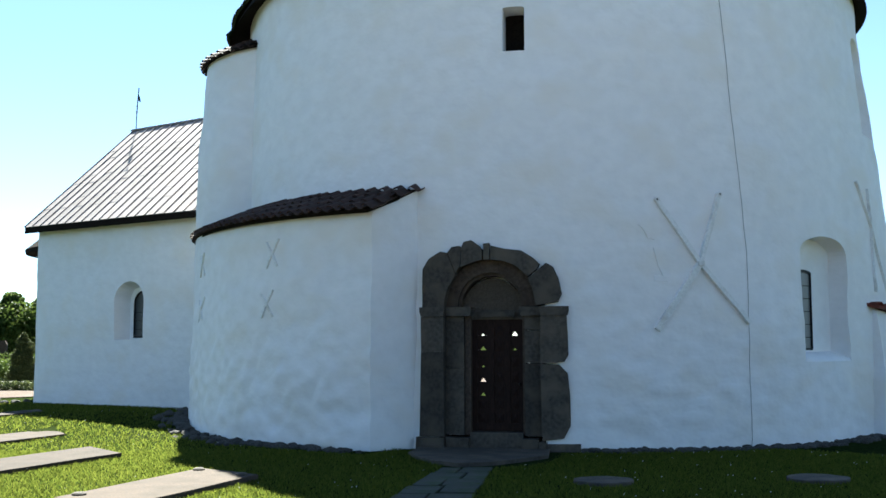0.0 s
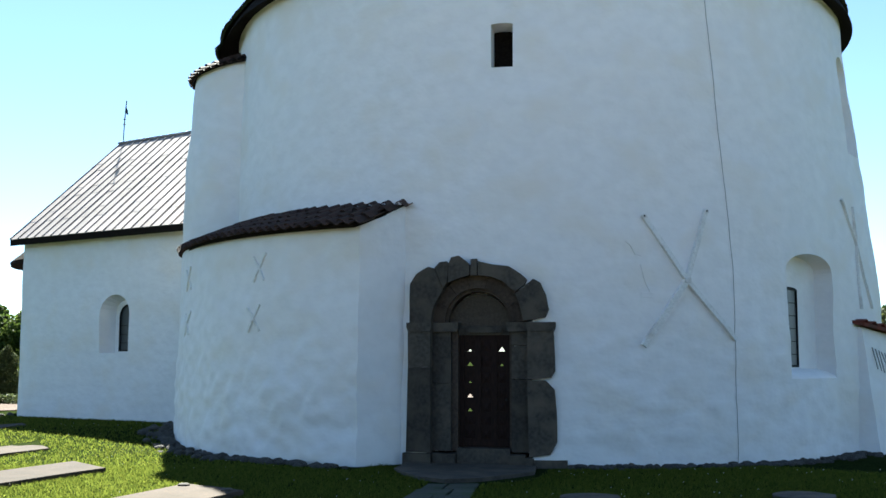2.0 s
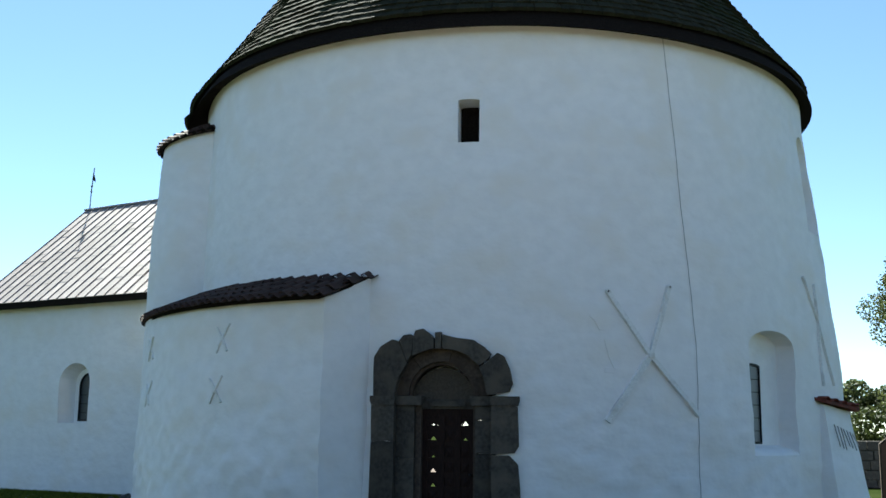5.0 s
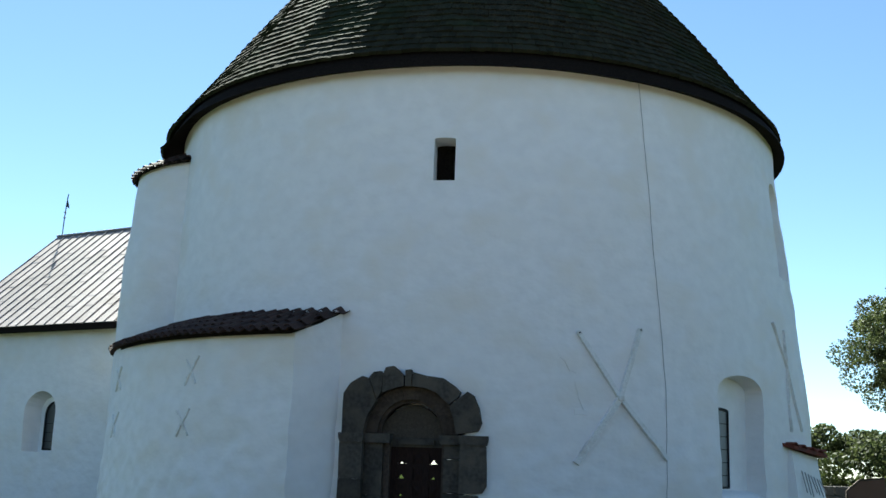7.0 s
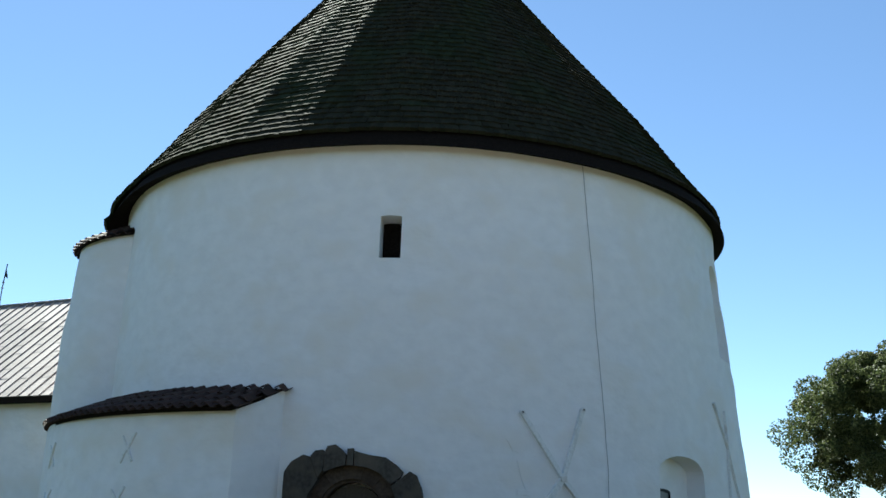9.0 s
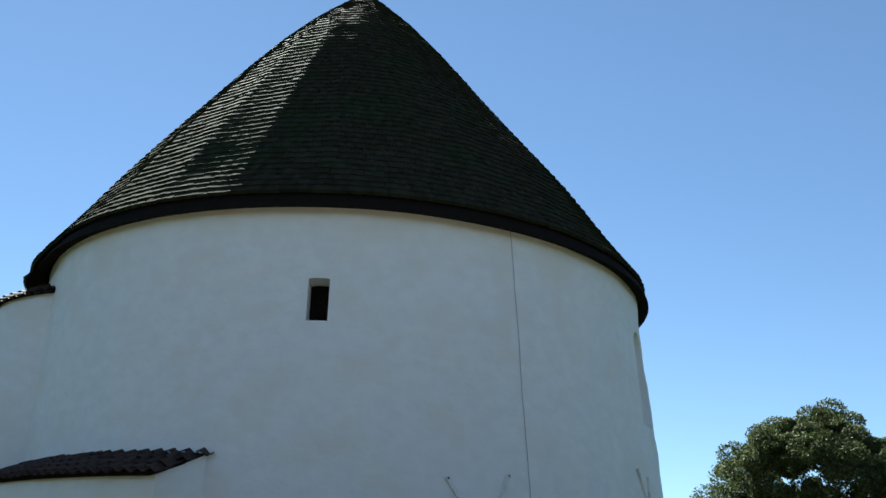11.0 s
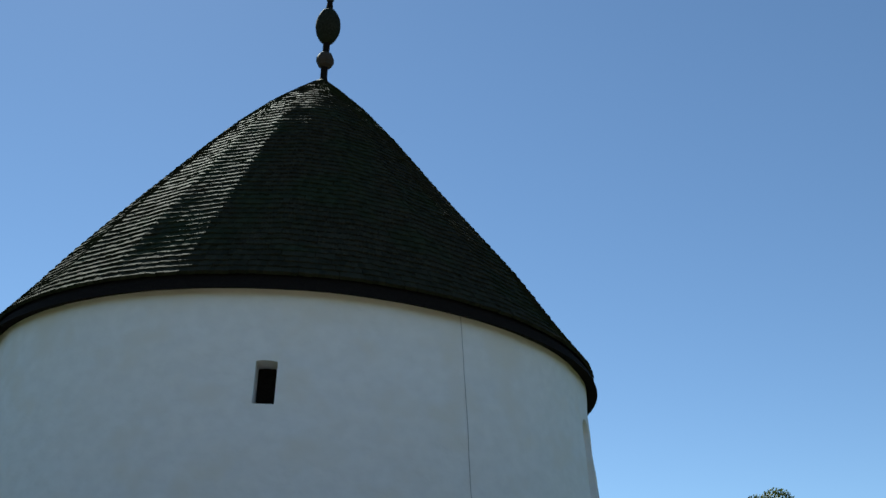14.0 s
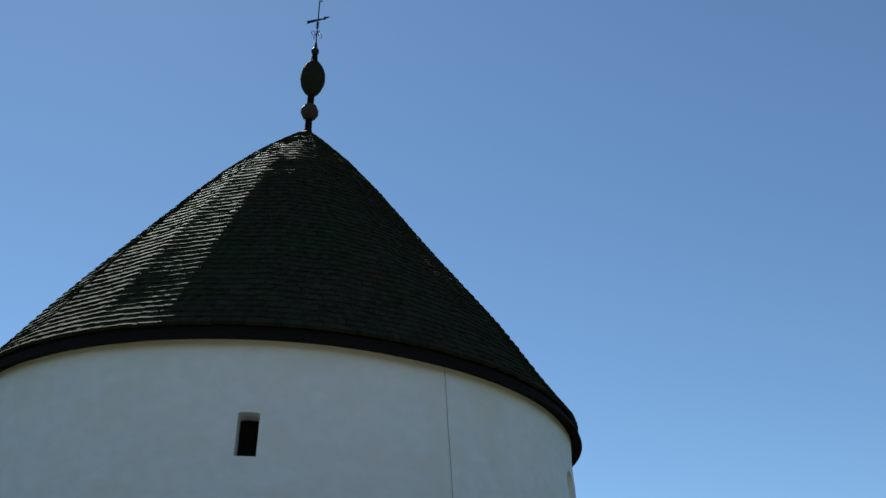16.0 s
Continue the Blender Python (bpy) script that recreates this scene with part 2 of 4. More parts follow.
def annex_phi(ph, r):
    """The end face by the portal is not radial: it runs forward to the round wall."""
    t = max(0.0, 1 - (-27.7 - ph) / 12)
    return ph + t * max(0.0, 8.2 - r) * 4.0


rings = []
for k in range(ANNEX_K + 1):
    z = -0.3 + 4.5 * k / ANNEX_K
    ring = []
    for ph, r in ANNEX:
        p = polar(ph, r, z)
        ring.append(bm.verts.new(polar(ph, r - 0.02 * z + 0.05 + bumpy(p, 0.05, 0.9, 5) + bumpy(p, 0.02 + 0.03 * max(0.0, min(1.0, (2.6 - z) / 1.4)), 0.26, 8), z)))
    rings.append(ring)
side = []
for k in range(ANNEX_K + 1):
    z = -0.3 + 4.5 * k / ANNEX_K
    row = [rings[k][0]]
    for m in range(1, 9):
        r = 8.15 - m * 0.14
        p = polar(annex_phi(-27.7, r), r, z + max(0.0, z - 3.8) * 0.0)
        row.append(bm.verts.new(p + Vector((0.9, -0.4, 0)) * (bumpy(p, 0.04, 0.8, 6) + bumpy(p, 0.03, 0.3, 8))))
    side.append(row)
for k in range(ANNEX_K):
    for m in range(8):
        bm.faces.new((side[k][m], side[k][m + 1], side[k + 1][m + 1], side[k + 1][m]))
gable = [bm.verts.new(polar(annex_phi(-27.7, 8.15 - m * 0.14), 8.15 - m * 0.14, 4.2 + 0.075 * m)) for m in range(1, 9)]
gable = [side[-1][0]] + gable
for m in range(8):
    vs = [side[-1][m], side[-1][m + 1], gable[m + 1]] + ([gable[m]] if m else [])
    bm.faces.new(vs)
rear = [bm.verts.new(polar(annex_phi(ph, 7.03), 7.03, 4.8)) for ph, r in ANNEX]
for a, b in zip(rings, rings[1:]):
    for i in range(ANNEX_N):
        bm.faces.new((a[i + 1], a[i], b[i], b[i + 1]))
for i in range(ANNEX_N):
    bm.faces.new((rings[-1][i + 1], rings[-1][i], rear[i], rear[i + 1]))
bmesh.ops.recalc_face_normals(bm, faces=bm.faces)
annex = holder("stair_annex", "low whitewashed annex curving along the round wall", "annex")
part("wall", bm, PLASTER, annex, smooth=True)

# ---- chancel ----
CA, CB = Vector((-11.72, 30.847, 0)), Vector((-3.5, 25.36, 0))
along = (CB - CA).normalized()
inward = Vector((0.555, 0.832, 0))
chancel = holder("chancel", "whitewashed chancel with a seamed lead roof", "chancel", at=CA)
chancel.rotation_euler = (0, 0, math.atan2(along.y, along.x))
HW, LEN, EAVE, RIDGE = 3.55, (CB - CA).length, 5.36, 8.70
bm = bmesh.new()
NX, NZ = 48, 32
front = [[bm.verts.new((LEN * i / NX, bumpy((i * LEN / NX, 0, k * 0.17), 0.05, 1.2, 9) if 0 < k < NZ else 0, -0.3 + (EAVE + 0.3) * k / NZ)) for i in range(NX + 1)] for k in range(NZ + 1)]
for k in range(NZ):
    for i in range(NX):
        bm.faces.new((front[k][i], front[k][i + 1], front[k + 1][i + 1], front[k + 1][i]))
for x, edge in ((0, [r[0] for r in front]), (LEN, [r[-1] for r in front])):
    tip = [bm.verts.new((x, HW, RIDGE - 0.12)), bm.verts.new((x, 2 * HW, EAVE)), bm.verts.new((x, 2 * HW, -0.3))]
    bm.faces.new(edge + tip)
    if x == 0:
        end0 = tip
    else:
        end1 = tip
low0, low1 = front[0][0], front[0][-1]
bm.faces.new(front[-1] + [end1[0], end0[0]])
bm.faces.new([end0[0], end1[0], end1[1], end0[1]])
bm.faces.new([end0[1], end1[1], end1[2], end0[2]])
bm.faces.new([end0[2], end1[2]] + front[0][::-1])
bmesh.ops.recalc_face_normals(bm, faces=bm.faces)
chancel_wall = part("wall", bm, PLASTER, chancel)
dg = bpy.context.evaluated_depsgraph_get()
dg.update()
chancel_frame = Matrix.Translation(CA) @ Matrix.Rotation(math.atan2(along.y, along.x), 4, "Z")
cut(chancel_wall, [
    arch_prism("c", 1.42, 2.0, 3.04, 0.66, -0.4, 0.41, chancel_frame @ Matrix.Translation((3.98, 0, 0)), splay=0.60),
    arch_prism("c", 0.72, 2.05, 2.97, 0.35, 0.30, 1.0, chancel_frame @ Matrix.Translation((4.07, 0, 0))),
])
# ---- more materials ----
WOOD = material("old_oak", (0.022, 0.011, 0.008), 0.65, spread=0.4, scale=4, fine=45, bump=0.4, depth=0.006, stretch=(1, 1, 0.2))
IRON = material("dark_iron", (0.03, 0.03, 0.03), 0.55, metal=0.7, spread=0.3, scale=5, fine=40, spec=0.4)
WIRE = material("weathered_copper_wire", (0.30, 0.29, 0.28), 0.7, metal=0.0, spread=0.3, scale=5, fine=40, bump=0)
SLAB = material("grave_limestone", (0.060, 0.044, 0.033), 0.85, spread=0.38, scale=2.2, fine=24, bump=0.5, depth=0.012,
                second=(0.045, 0.034, 0.025), patch=0.5, per="object")
RUBBLE = material("field_stone", (0.060, 0.056, 0.050), 0.85, spread=0.35, scale=6, fine=40, bump=0.5, depth=0.012,
                  second=(0.11, 0.10, 0.085), patch=0.6, per="object")
GRAVEL = material("pink_gravel", (0.085, 0.060, 0.045), 0.95, spread=0.35, scale=1.5, fine=45, bump=0.8, depth=0.02,
                  second=(0.10, 0.076, 0.06), patch=0.55)
SHINGLE_ONE = material("oak_shingle_single", (0.032, 0.031, 0.021), 0.8, spread=0.5, scale=0.7, fine=25, bump=0.5,
                       depth=0.01, second=(0.027, 0.034, 0.019), patch=0.5, spec=0.011, per="object")
BARK = material("bark", (0.06, 0.045, 0.035), 0.9, spread=0.35, scale=4, fine=30, bump=0.8, depth=0.02)
WHITE_IRON = material("limewashed_iron", (0.74, 0.73, 0.70), 0.8, spread=0.08, scale=3, fine=25, bump=0.3, depth=0.006,
                      second=(0.55, 0.52, 0.47), patch=0.62)


def glass_material(name, colour):
    m = bpy.data.materials.new(name)
    m.use_nodes = True
    b = m.node_tree.nodes["Principled BSDF"]
    b.inputs["Base Color"].default_value = (*colour, 1)
    b.inputs["Roughness"].default_value = 0.3
    b.inputs["Transmission Weight"].default_value = 0.15
    b.inputs["IOR"].default_value = 1.45
    return m


def leaf_material(name, colour, other, through_light=0.35, spec=0.05):
    m = bpy.data.materials.new(name)
    m.use_nodes = True
    nt = m.node_tree
    n, link = nt.nodes, nt.links
    b = n["Principled BSDF"]
    g = n.new("ShaderNodeNewGeometry")
    r = n.new("ShaderNodeValToRGB")
    r.color_ramp.elements[0].color, r.color_ramp.elements[1].color = (*colour, 1), (*other, 1)
    link.new(g.outputs["Random Per Island"], r.inputs[0])
    link.new(r.outputs[0], b.inputs["Base Color"])
    b.inputs["Roughness"].default_value = 0.55
    t = n.new("ShaderNodeBsdfTranslucent")
    link.new(r.outputs[0], t.inputs[0])
    mix = n.new("ShaderNodeMixShader")
    mix.inputs[0].default_value = through_light
    b.inputs["Specular IOR Level"].default_value = spec
    link.new(b.outputs[0], mix.inputs[1])
    link.new(t.outputs[0], mix.inputs[2])
    link.new(mix.outputs[0], n["Material Output"].inputs[0])
    return m


GLASS = glass_material("dark_pane", (0.03, 0.035, 0.04))
# grey base colour carries the reflection of bright ground in the niche pane
GLASS_REFLECTION = glass_material("grey_reflection_pane", (0.17, 0.18, 0.185))
LEAF = leaf_material("broad_leaf", (0.016, 0.028, 0.009), (0.095, 0.112, 0.042), 0.38, 0.12)
LEAF_OLIVE = leaf_material("olive_leaf", (0.02, 0.032, 0.009), (0.06, 0.072, 0.022), 0.35, 0.1)
LEAF_BRIGHT = leaf_material("young_leaf", (0.036, 0.066, 0.012), (0.10, 0.13, 0.03), 0.45, 0.1)
CONIFER = leaf_material("conifer_needles", (0.03, 0.045, 0.015), (0.07, 0.08, 0.03))
BLADE = leaf_material("grass_blade", (0.058, 0.084, 0.013), (0.138, 0.154, 0.026), 0.7, 0.0)
PETAL = leaf_material("daisy_petal", (0.7, 0.7, 0.66), (0.8, 0.8, 0.78))


def prism(bm, poly, y0, y1, bevel=0.02, bend=0.0, rough=0.0, seed=0.0):
    """An outline in x and z, thick from y0 to y1, with softened edges; bend follows the round wall."""
    a = [bm.verts.new((x, y0, z)) for x, z in poly]
    b = [bm.verts.new((x, y1, z)) for x, z in poly]
    k = len(poly)
    bm.faces.new(a)
    bm.faces.new(b[::-1])
    for i in range(k):
        j = (i + 1) % k
        bm.faces.new((a[j], a[i], b[i], b[j]))
    bmesh.ops.recalc_face_normals(bm, faces=bm.faces)
    if bevel:
        es = [e for e in bm.edges if all(v.co.y == y0 for v in e.verts)]
        bmesh.ops.bevel(bm, geom=es, offset=bevel, segments=2, affect="EDGES", profile=0.6)
    if rough:
        bmesh.ops.triangulate(bm, faces=[f for f in bm.faces if len(f.verts) > 4])
        bmesh.ops.subdivide_edges(bm, edges=[e for e in bm.edges if e.calc_length() > 0.12], cuts=2, use_grid_fill=True)
        for v in bm.verts:
            n3 = noise.noise_vector(v.co * 4 + Vector((seed, seed, seed)))
            v.co += n3 * rough
    if bend:
        for v in bm.verts:
            v.co.y += v.co.x ** 2 / (2 * bend)


def rect(x0, x1, z0, z1):
    return [(x0, z0), (x1, z0), (x1, z1), (x0, z1)]


def ring_piece(cx, cz, r0, r1, a0, a1, seg=6):
    out = [(cx + r1 * math.cos(a0 + (a1 - a0) * i / seg), cz + r1 * math.sin(a0 + (a1 - a0) * i / seg)) for i in range(seg + 1)]
    return out + [(cx + r0 * math.cos(a1 - (a1 - a0) * i / seg), cz + r0 * math.sin(a1 - (a1 - a0) * i / seg)) for i in range(seg + 1)]


# ---- portal ----
BROWNSTONE = material("brown_sandstone", (0.068, 0.050, 0.038), 0.88, spread=0.3, scale=2.5, fine=18, bump=0.5, depth=0.012,
                      second=(0.090, 0.066, 0.048), patch=0.55, per="object", spec=0.15)
portal = holder("stone_portal", "dark sandstone round-arched portal with worn irregular blocks", "portal")
portal.matrix_world = door_m
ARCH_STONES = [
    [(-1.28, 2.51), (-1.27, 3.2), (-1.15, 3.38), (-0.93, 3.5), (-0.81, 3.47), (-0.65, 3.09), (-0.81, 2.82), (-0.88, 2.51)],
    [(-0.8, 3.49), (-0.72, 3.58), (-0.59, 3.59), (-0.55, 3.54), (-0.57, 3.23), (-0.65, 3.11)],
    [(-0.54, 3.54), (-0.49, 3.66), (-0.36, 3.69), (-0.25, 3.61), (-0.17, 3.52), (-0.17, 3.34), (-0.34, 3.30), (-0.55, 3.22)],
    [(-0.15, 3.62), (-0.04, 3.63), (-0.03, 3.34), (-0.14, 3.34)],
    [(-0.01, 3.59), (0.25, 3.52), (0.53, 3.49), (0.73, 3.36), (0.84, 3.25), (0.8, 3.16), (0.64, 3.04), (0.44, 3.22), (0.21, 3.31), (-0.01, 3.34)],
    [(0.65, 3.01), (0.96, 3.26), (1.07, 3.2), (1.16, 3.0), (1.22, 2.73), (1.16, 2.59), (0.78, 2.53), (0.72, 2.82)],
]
JAMB_STONES = [
    [(-1.31, 2.35), (-0.88, 2.35), (-0.88, 1.722), (-1.3, 1.722)],
    [(-1.3, 1.718), (-0.88, 1.718), (-0.87, 0.23), (-1.33, 0.23)],
    [(0.85, 2.35), (1.29, 2.35), (1.31, 2.04), (1.32, 1.66), (1.25, 1.545), (0.85, 1.515)],
    [(0.85, 1.51), (1.16, 1.5), (1.31, 1.34), (1.34, 0.95), (1.35, 0.45), (1.23, 0.23), (0.87, 0.19)],
]
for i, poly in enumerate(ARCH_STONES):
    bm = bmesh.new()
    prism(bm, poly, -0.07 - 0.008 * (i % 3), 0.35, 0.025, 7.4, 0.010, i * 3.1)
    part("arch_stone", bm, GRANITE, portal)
for i, poly in enumerate(JAMB_STONES):
    bm = bmesh.new()
    prism(bm, poly, -0.075 - 0.006 * (i % 2), 0.35, 0.025, 7.4, 0.008, i * 5.3 + 40)
    part("jamb_stone", bm, GRANITE, portal)
# inner order: two stones a side, then a ring of seven
for x0, x1, cuts in ((-0.875, -0.54, (0.25, 1.43, 2.35)), (0.55, 0.845, (0.25, 1.52, 2.10, 2.35))):
    for z0, z1 in zip(cuts, cuts[1:]):
        bm = bmesh.new()
        prism(bm, rect(x0, x1, z0 + 0.006, z1 - 0.006), 0.10, 0.5, 0.02, 7.4, 0.005, z0 * 7)
        part("jamb_stone", bm, GRANITE, portal)
for x0, x1 in ((-0.535, -0.43), (0.50, 0.545)):
    bm = bmesh.new()
    prism(bm, rect(x0, x1, 0.25, 2.35), 0.20, 0.5, 0.03, 7.4, 0.003, x0 * 9)
    part("door_jamb", bm, BROWNSTONE, portal)
for i in range(7):
    bm = bmesh.new()
    a0, a1 = math.pi * i / 7 + 0.004, math.pi * (i + 1) / 7 - 0.004
    prism(bm, ring_piece(-0.05, 2.52, 0.60, 0.845, a0, a1), 0.11, 0.5, 0.02, 7.4)
    part("voussoir", bm, BROWNSTONE, portal)
    bm = bmesh.new()
    prism(bm, ring_piece(-0.05, 2.52, 0.545, 0.605, a0 - 0.01, a1 + 0.01), 0.19, 0.5, 0.025, 7.4)
    part("arch_moulding", bm, BROWNSTONE, portal)
bm = bmesh.new()
prism(bm, ring_piece(-0.05, 2.46, 0.001, 0.56, 0, math.pi, 20), 0.33, 0.5, 0, 7.4)
part("tympanum", bm, material("tympanum_stone", (0.075, 0.058, 0.042), 0.9, spread=0.2, scale=3, fine=30, spec=0.2), portal, "plain brownish tympanum slab")
bm = bmesh.new()
prism(bm, rect(-0.43, 0.50, 2.29, 2.46), 0.27, 0.5, 0.02, 7.4)
prism(bm, rect(-0.26, 0.36, 2.335, 2.43), 0.23, 0.29, 0.015, 0)
part("lintel", bm, GRANITE, portal)
for x0, x1, y in ((-1.33, -0.86, -0.10), (-0.88, -0.40, 0.04), (0.83, 1.33, -0.10), (0.47, 0.85, 0.04)):
    bm = bmesh.new()
    prism(bm, [(x0 + 0.03, 2.35), (x1 - 0.02, 2.35), (x1, 2.43), (x1, 2.51), (x0, 2.51), (x0, 2.43)], y, 0.5, 0.015, 7.4, 0.004, x0 * 3)
    part("impost", bm, GRANITE, portal)
for x0, x1, z1, y in ((-1.38, -0.86, 0.22, -0.16), (-0.84, -0.43, 0.22, -0.06), (0.52, 0.80, 0.22, -0.12), (0.81, 0.95, 0.17, -0.16), (0.96, 1.52, 0.14, -0.15)):
    bm = bmesh.new()
    prism(bm, rect(x0, x1, -0.15, z1), y, 0.45, 0.03, 7.4, 0.012, x0 * 11)
    part("base_stone", bm, GRANITE, portal)
bm = bmesh.new()
prism(bm, rect(-0.42, 0.52, -0.1, 0.31), 0.06, 0.75, 0.02, 7.4, 0.004, 2)
part("threshold", bm, GRANITE, portal)
bm = bmesh.new()
prism(bm, [(-1.25 + 2.35 * t, -1.05 - 1.42 * math.sin(math.pi * t)) for t in (0.0, 0.12, 0.3, 0.5, 0.7, 0.88, 1.0)][::-1]
      + [(-1.3, -0.05), (1.0, -0.05)][::1], -0.16, 0.2, 0)
for v in bm.verts:
    x, y, z = v.co
    v.co = (x, z + 0.0, 0.06 if y < 0 else -0.1)
step = part("doorstep", bm, GRANITE, portal, "broad worn doorstep slab lying on the ground")

# ---- door ----
door = holder("door_1", "dark oak door of small square panels, shut in the portal", "door", kind="structure")
door.matrix_world = door_m @ Matrix.Translation((0.035, 0.36, 0))
COLS, ROWS_Z = (-0.27, 0.03, 0.305), (2.09, 1.83, 1.53, 1.27, 1.01, 0.78, 0.55)
edges = [-0.445] + [(a + b) / 2 for a, b in zip(COLS, COLS[1:])] + [0.475]
for i, x in enumerate([-0.43, -0.12, 0.168, 0.44]):
    w = 0.055 if i in (1, 2) else 0.06
    bm = bmesh.new()
    prism(bm, rect(x - w, x + w, 0.32, 2.29), -0.03, 0.03, 0.008)
    part("stile", bm, WOOD, door)
for i, (zt, zb) in enumerate(zip([2.29] + [(a + b) / 2 + 0.045 for a, b in zip(ROWS_Z, ROWS_Z[1:])] + [0.46],
                                 [2.17] + [(a + b) / 2 - 0.045 for a, b in zip(ROWS_Z, ROWS_Z[1:])] + [0.32])):
    bm = bmesh.new()
    prism(bm, rect(-0.40, 0.45, zb, zt), -0.022, 0.022, 0.008)
    part("rail", bm, WOOD, door)
OPEN_CELLS = {(0, 1): 1.0, (0, 3): 1.0, (0, 4): 1.0, (2, 0): 1.0, (0, 0): 0.5, (2, 1): 0.6, (0, 2): 0.5}
for c, x in enumerate(COLS):
    for r, z in enumerate(ROWS_Z):
        bm = bmesh.new()
        h = 0.10
        gap = OPEN_CELLS.get((c, r), 0)
        if gap:
            w = 0.055 * gap
            lo = z - 0.084
            prism(bm, rect(x - h, x + h, z - 0.13, lo), 0.0, 0.03, 0)
            prism(bm, [(x - h, lo + 0.001), (x - w, lo + 0.001), (x, lo + 0.075 * gap), (x + w, lo + 0.001), (x + h, lo + 0.001), (x + h, z + 0.13), (x - h, z + 0.13)], 0.0, 0.03, 0)
        else:
            base = [bm.verts.new((x + sx * h, 0.0, z + sz * 0.125)) for sx, sz in ((-1, -1), (1, -1), (1, 1), (-1, 1))]
            tip = bm.verts.new((x, -0.035, z))
            for i in range(4):
                bm.faces.new((base[i], base[(i + 1) % 4], tip))
            bm.faces.new(base[::-1])
        part("panel", bm, WOOD, door)
bm = bmesh.new()
lathe(bm, [(0.02, 0), (0.025, 0.03), (0.012, 0.06)], (0, 0, 0), 12)
bmesh.ops.rotate(bm, verts=bm.verts, matrix=Matrix.Rotation(radians(90), 3, "X"))
bmesh.ops.translate(bm, verts=bm.verts, vec=(0.40, -0.03, 1.15))
part("door_handle", bm, IRON, door)

# ---- windows ----
def wall_window(name, m, width, z0, z1, rise, depth, label, glass):
    """A leaded pane in a narrow frame, set back in its niche."""
    w = holder(name, label, "window", kind="structure")
    w.matrix_world = m @ Matrix.Translation((0, depth, 0))
    seg = 12
    head = [(width / 2 * math.cos(math.pi * i / seg), z1 + rise * math.sin(math.pi * i / seg)) for i in range(seg + 1)]
    outer = [(-width / 2, z0), (width / 2, z0)] + head
    bm = bmesh.new()
    prism(bm, outer, 0.0, 0.012, 0)
    part("pane", bm, glass, w, "leaded glass")
    bm = bmesh.new()
    t = 0.035
    for x in (-width / 2, width / 2 - t):
        prism(bm, rect(x, x + t, z0, z1), -0.035, 0.03, 0.006)
    prism(bm, rect(-width / 2 + t, width / 2 - t, z0, z0 + 0.045), -0.035, 0.03, 0.006)
    prism(bm, [(x, z) for x, z in head] + [(x * (1 - 2 * t / width), z1 + (z - z1) * (1 - t / max(rise, 0.06)) - (0.035 if rise < 0.1 else 0)) for x, z in head[::-1]], -0.035, 0.03, 0)
    part("window_frame", bm, IRON, w)
    bm = bmesh.new()
    n = int((z1 - z0) / 0.3)
    for i in range(1, n + 1):
        z = z0 + (z1 - z0) * i / (n + 1)
        prism(bm, rect(-width / 2 + t, width / 2 - t, z - 0.008, z + 0.008), -0.012, -0.002, 0)
    part("glazing_bar", bm, IRON, w)
    return w


niche_window = wall_window("window_1", at_wall(41.0, 7.33) @ Matrix.Translation((-0.10, 0, 0)), 0.66, 1.72, 3.22, 0.08, 0.47, "narrow dark window deep in a splayed limewashed niche", GLASS_REFLECTION)
bm = bmesh.new()
rows = []
for k in range(9):
    t = k / 4 - 1
    rows.append([bm.verts.new((t * w, y + (t * 0.86) ** 2 / 14.8 * f, z)) for w, y, z, f in
                 ((0.87, -0.005, 1.47, 1), (0.87, -0.015, 1.51, 1), (0.86, 0.02, 1.56, 1), (0.84, 0.22, 1.64, 0.5), (0.83, 0.46, 1.70, 0), (0.83, 0.46, 1.47, 0))])
for a, b in zip(rows, rows[1:]):
    for k in range(6):
        bm.faces.new((a[k], b[k], b[(k + 1) % 6], a[(k + 1) % 6]))
bm.faces.new(rows[0])
bm.faces.new(rows[-1][::-1])
bmesh.ops.recalc_face_normals(bm, faces=bm.faces)
sill = part("window_sill", bm, PLASTER, niche_window, "sloping limewashed sill", smooth=True)
sill.matrix_basis = Matrix.Translation((0.158, -0.47, 0))
wall_window("window_2", chancel_frame @ Matrix.Translation((4.07, 0, 0)), 0.72, 2.05, 2.97, 0.35, 0.43, "small round-headed leaded window deep in the chancel wall", GLASS)
# tar-black board stands in for the dark interior behind the opening
shutter = holder("window_3", "small dark square opening, its black inside made by a board behind", "window", kind="structure")
shutter.matrix_world = at_wall(-10.0, 7.2)
bm = bmesh.new()
prism(bm, rect(-0.22, 0.22, 7.10, 7.95), 0.55, 0.60, 0)
part("shutter_board", bm, TAR, shutter)

# ---- eaves and shingles ----
SLOPE = []
acc = 0.0
for (r0, z0), (r1, z1) in zip(ROOF, ROOF[1:]):
    SLOPE.append((acc, r0, z0, r1, z1))
    acc += math.hypot(r1 - r0, z1 - z0)
SLOPE_LEN = acc


def on_slope(s):
    for s0, r0, z0, r1, z1 in SLOPE[::-1]:
        if s >= s0:
            length = math.hypot(r1 - r0, z1 - z0)
            t = (s - s0) / length
            return r0 + (r1 - r0) * t, z0 + (z1 - z0) * t, math.atan2(z1 - z0, r0 - r1)
    s0, r0, z0, r1, z1 = SLOPE[0]
    t = s / math.hypot(r1 - r0, z1 - z0)
    return r0 + (r1 - r0) * t, z0 + (z1 - z0) * t, math.atan2(z1 - z0, r0 - r1)


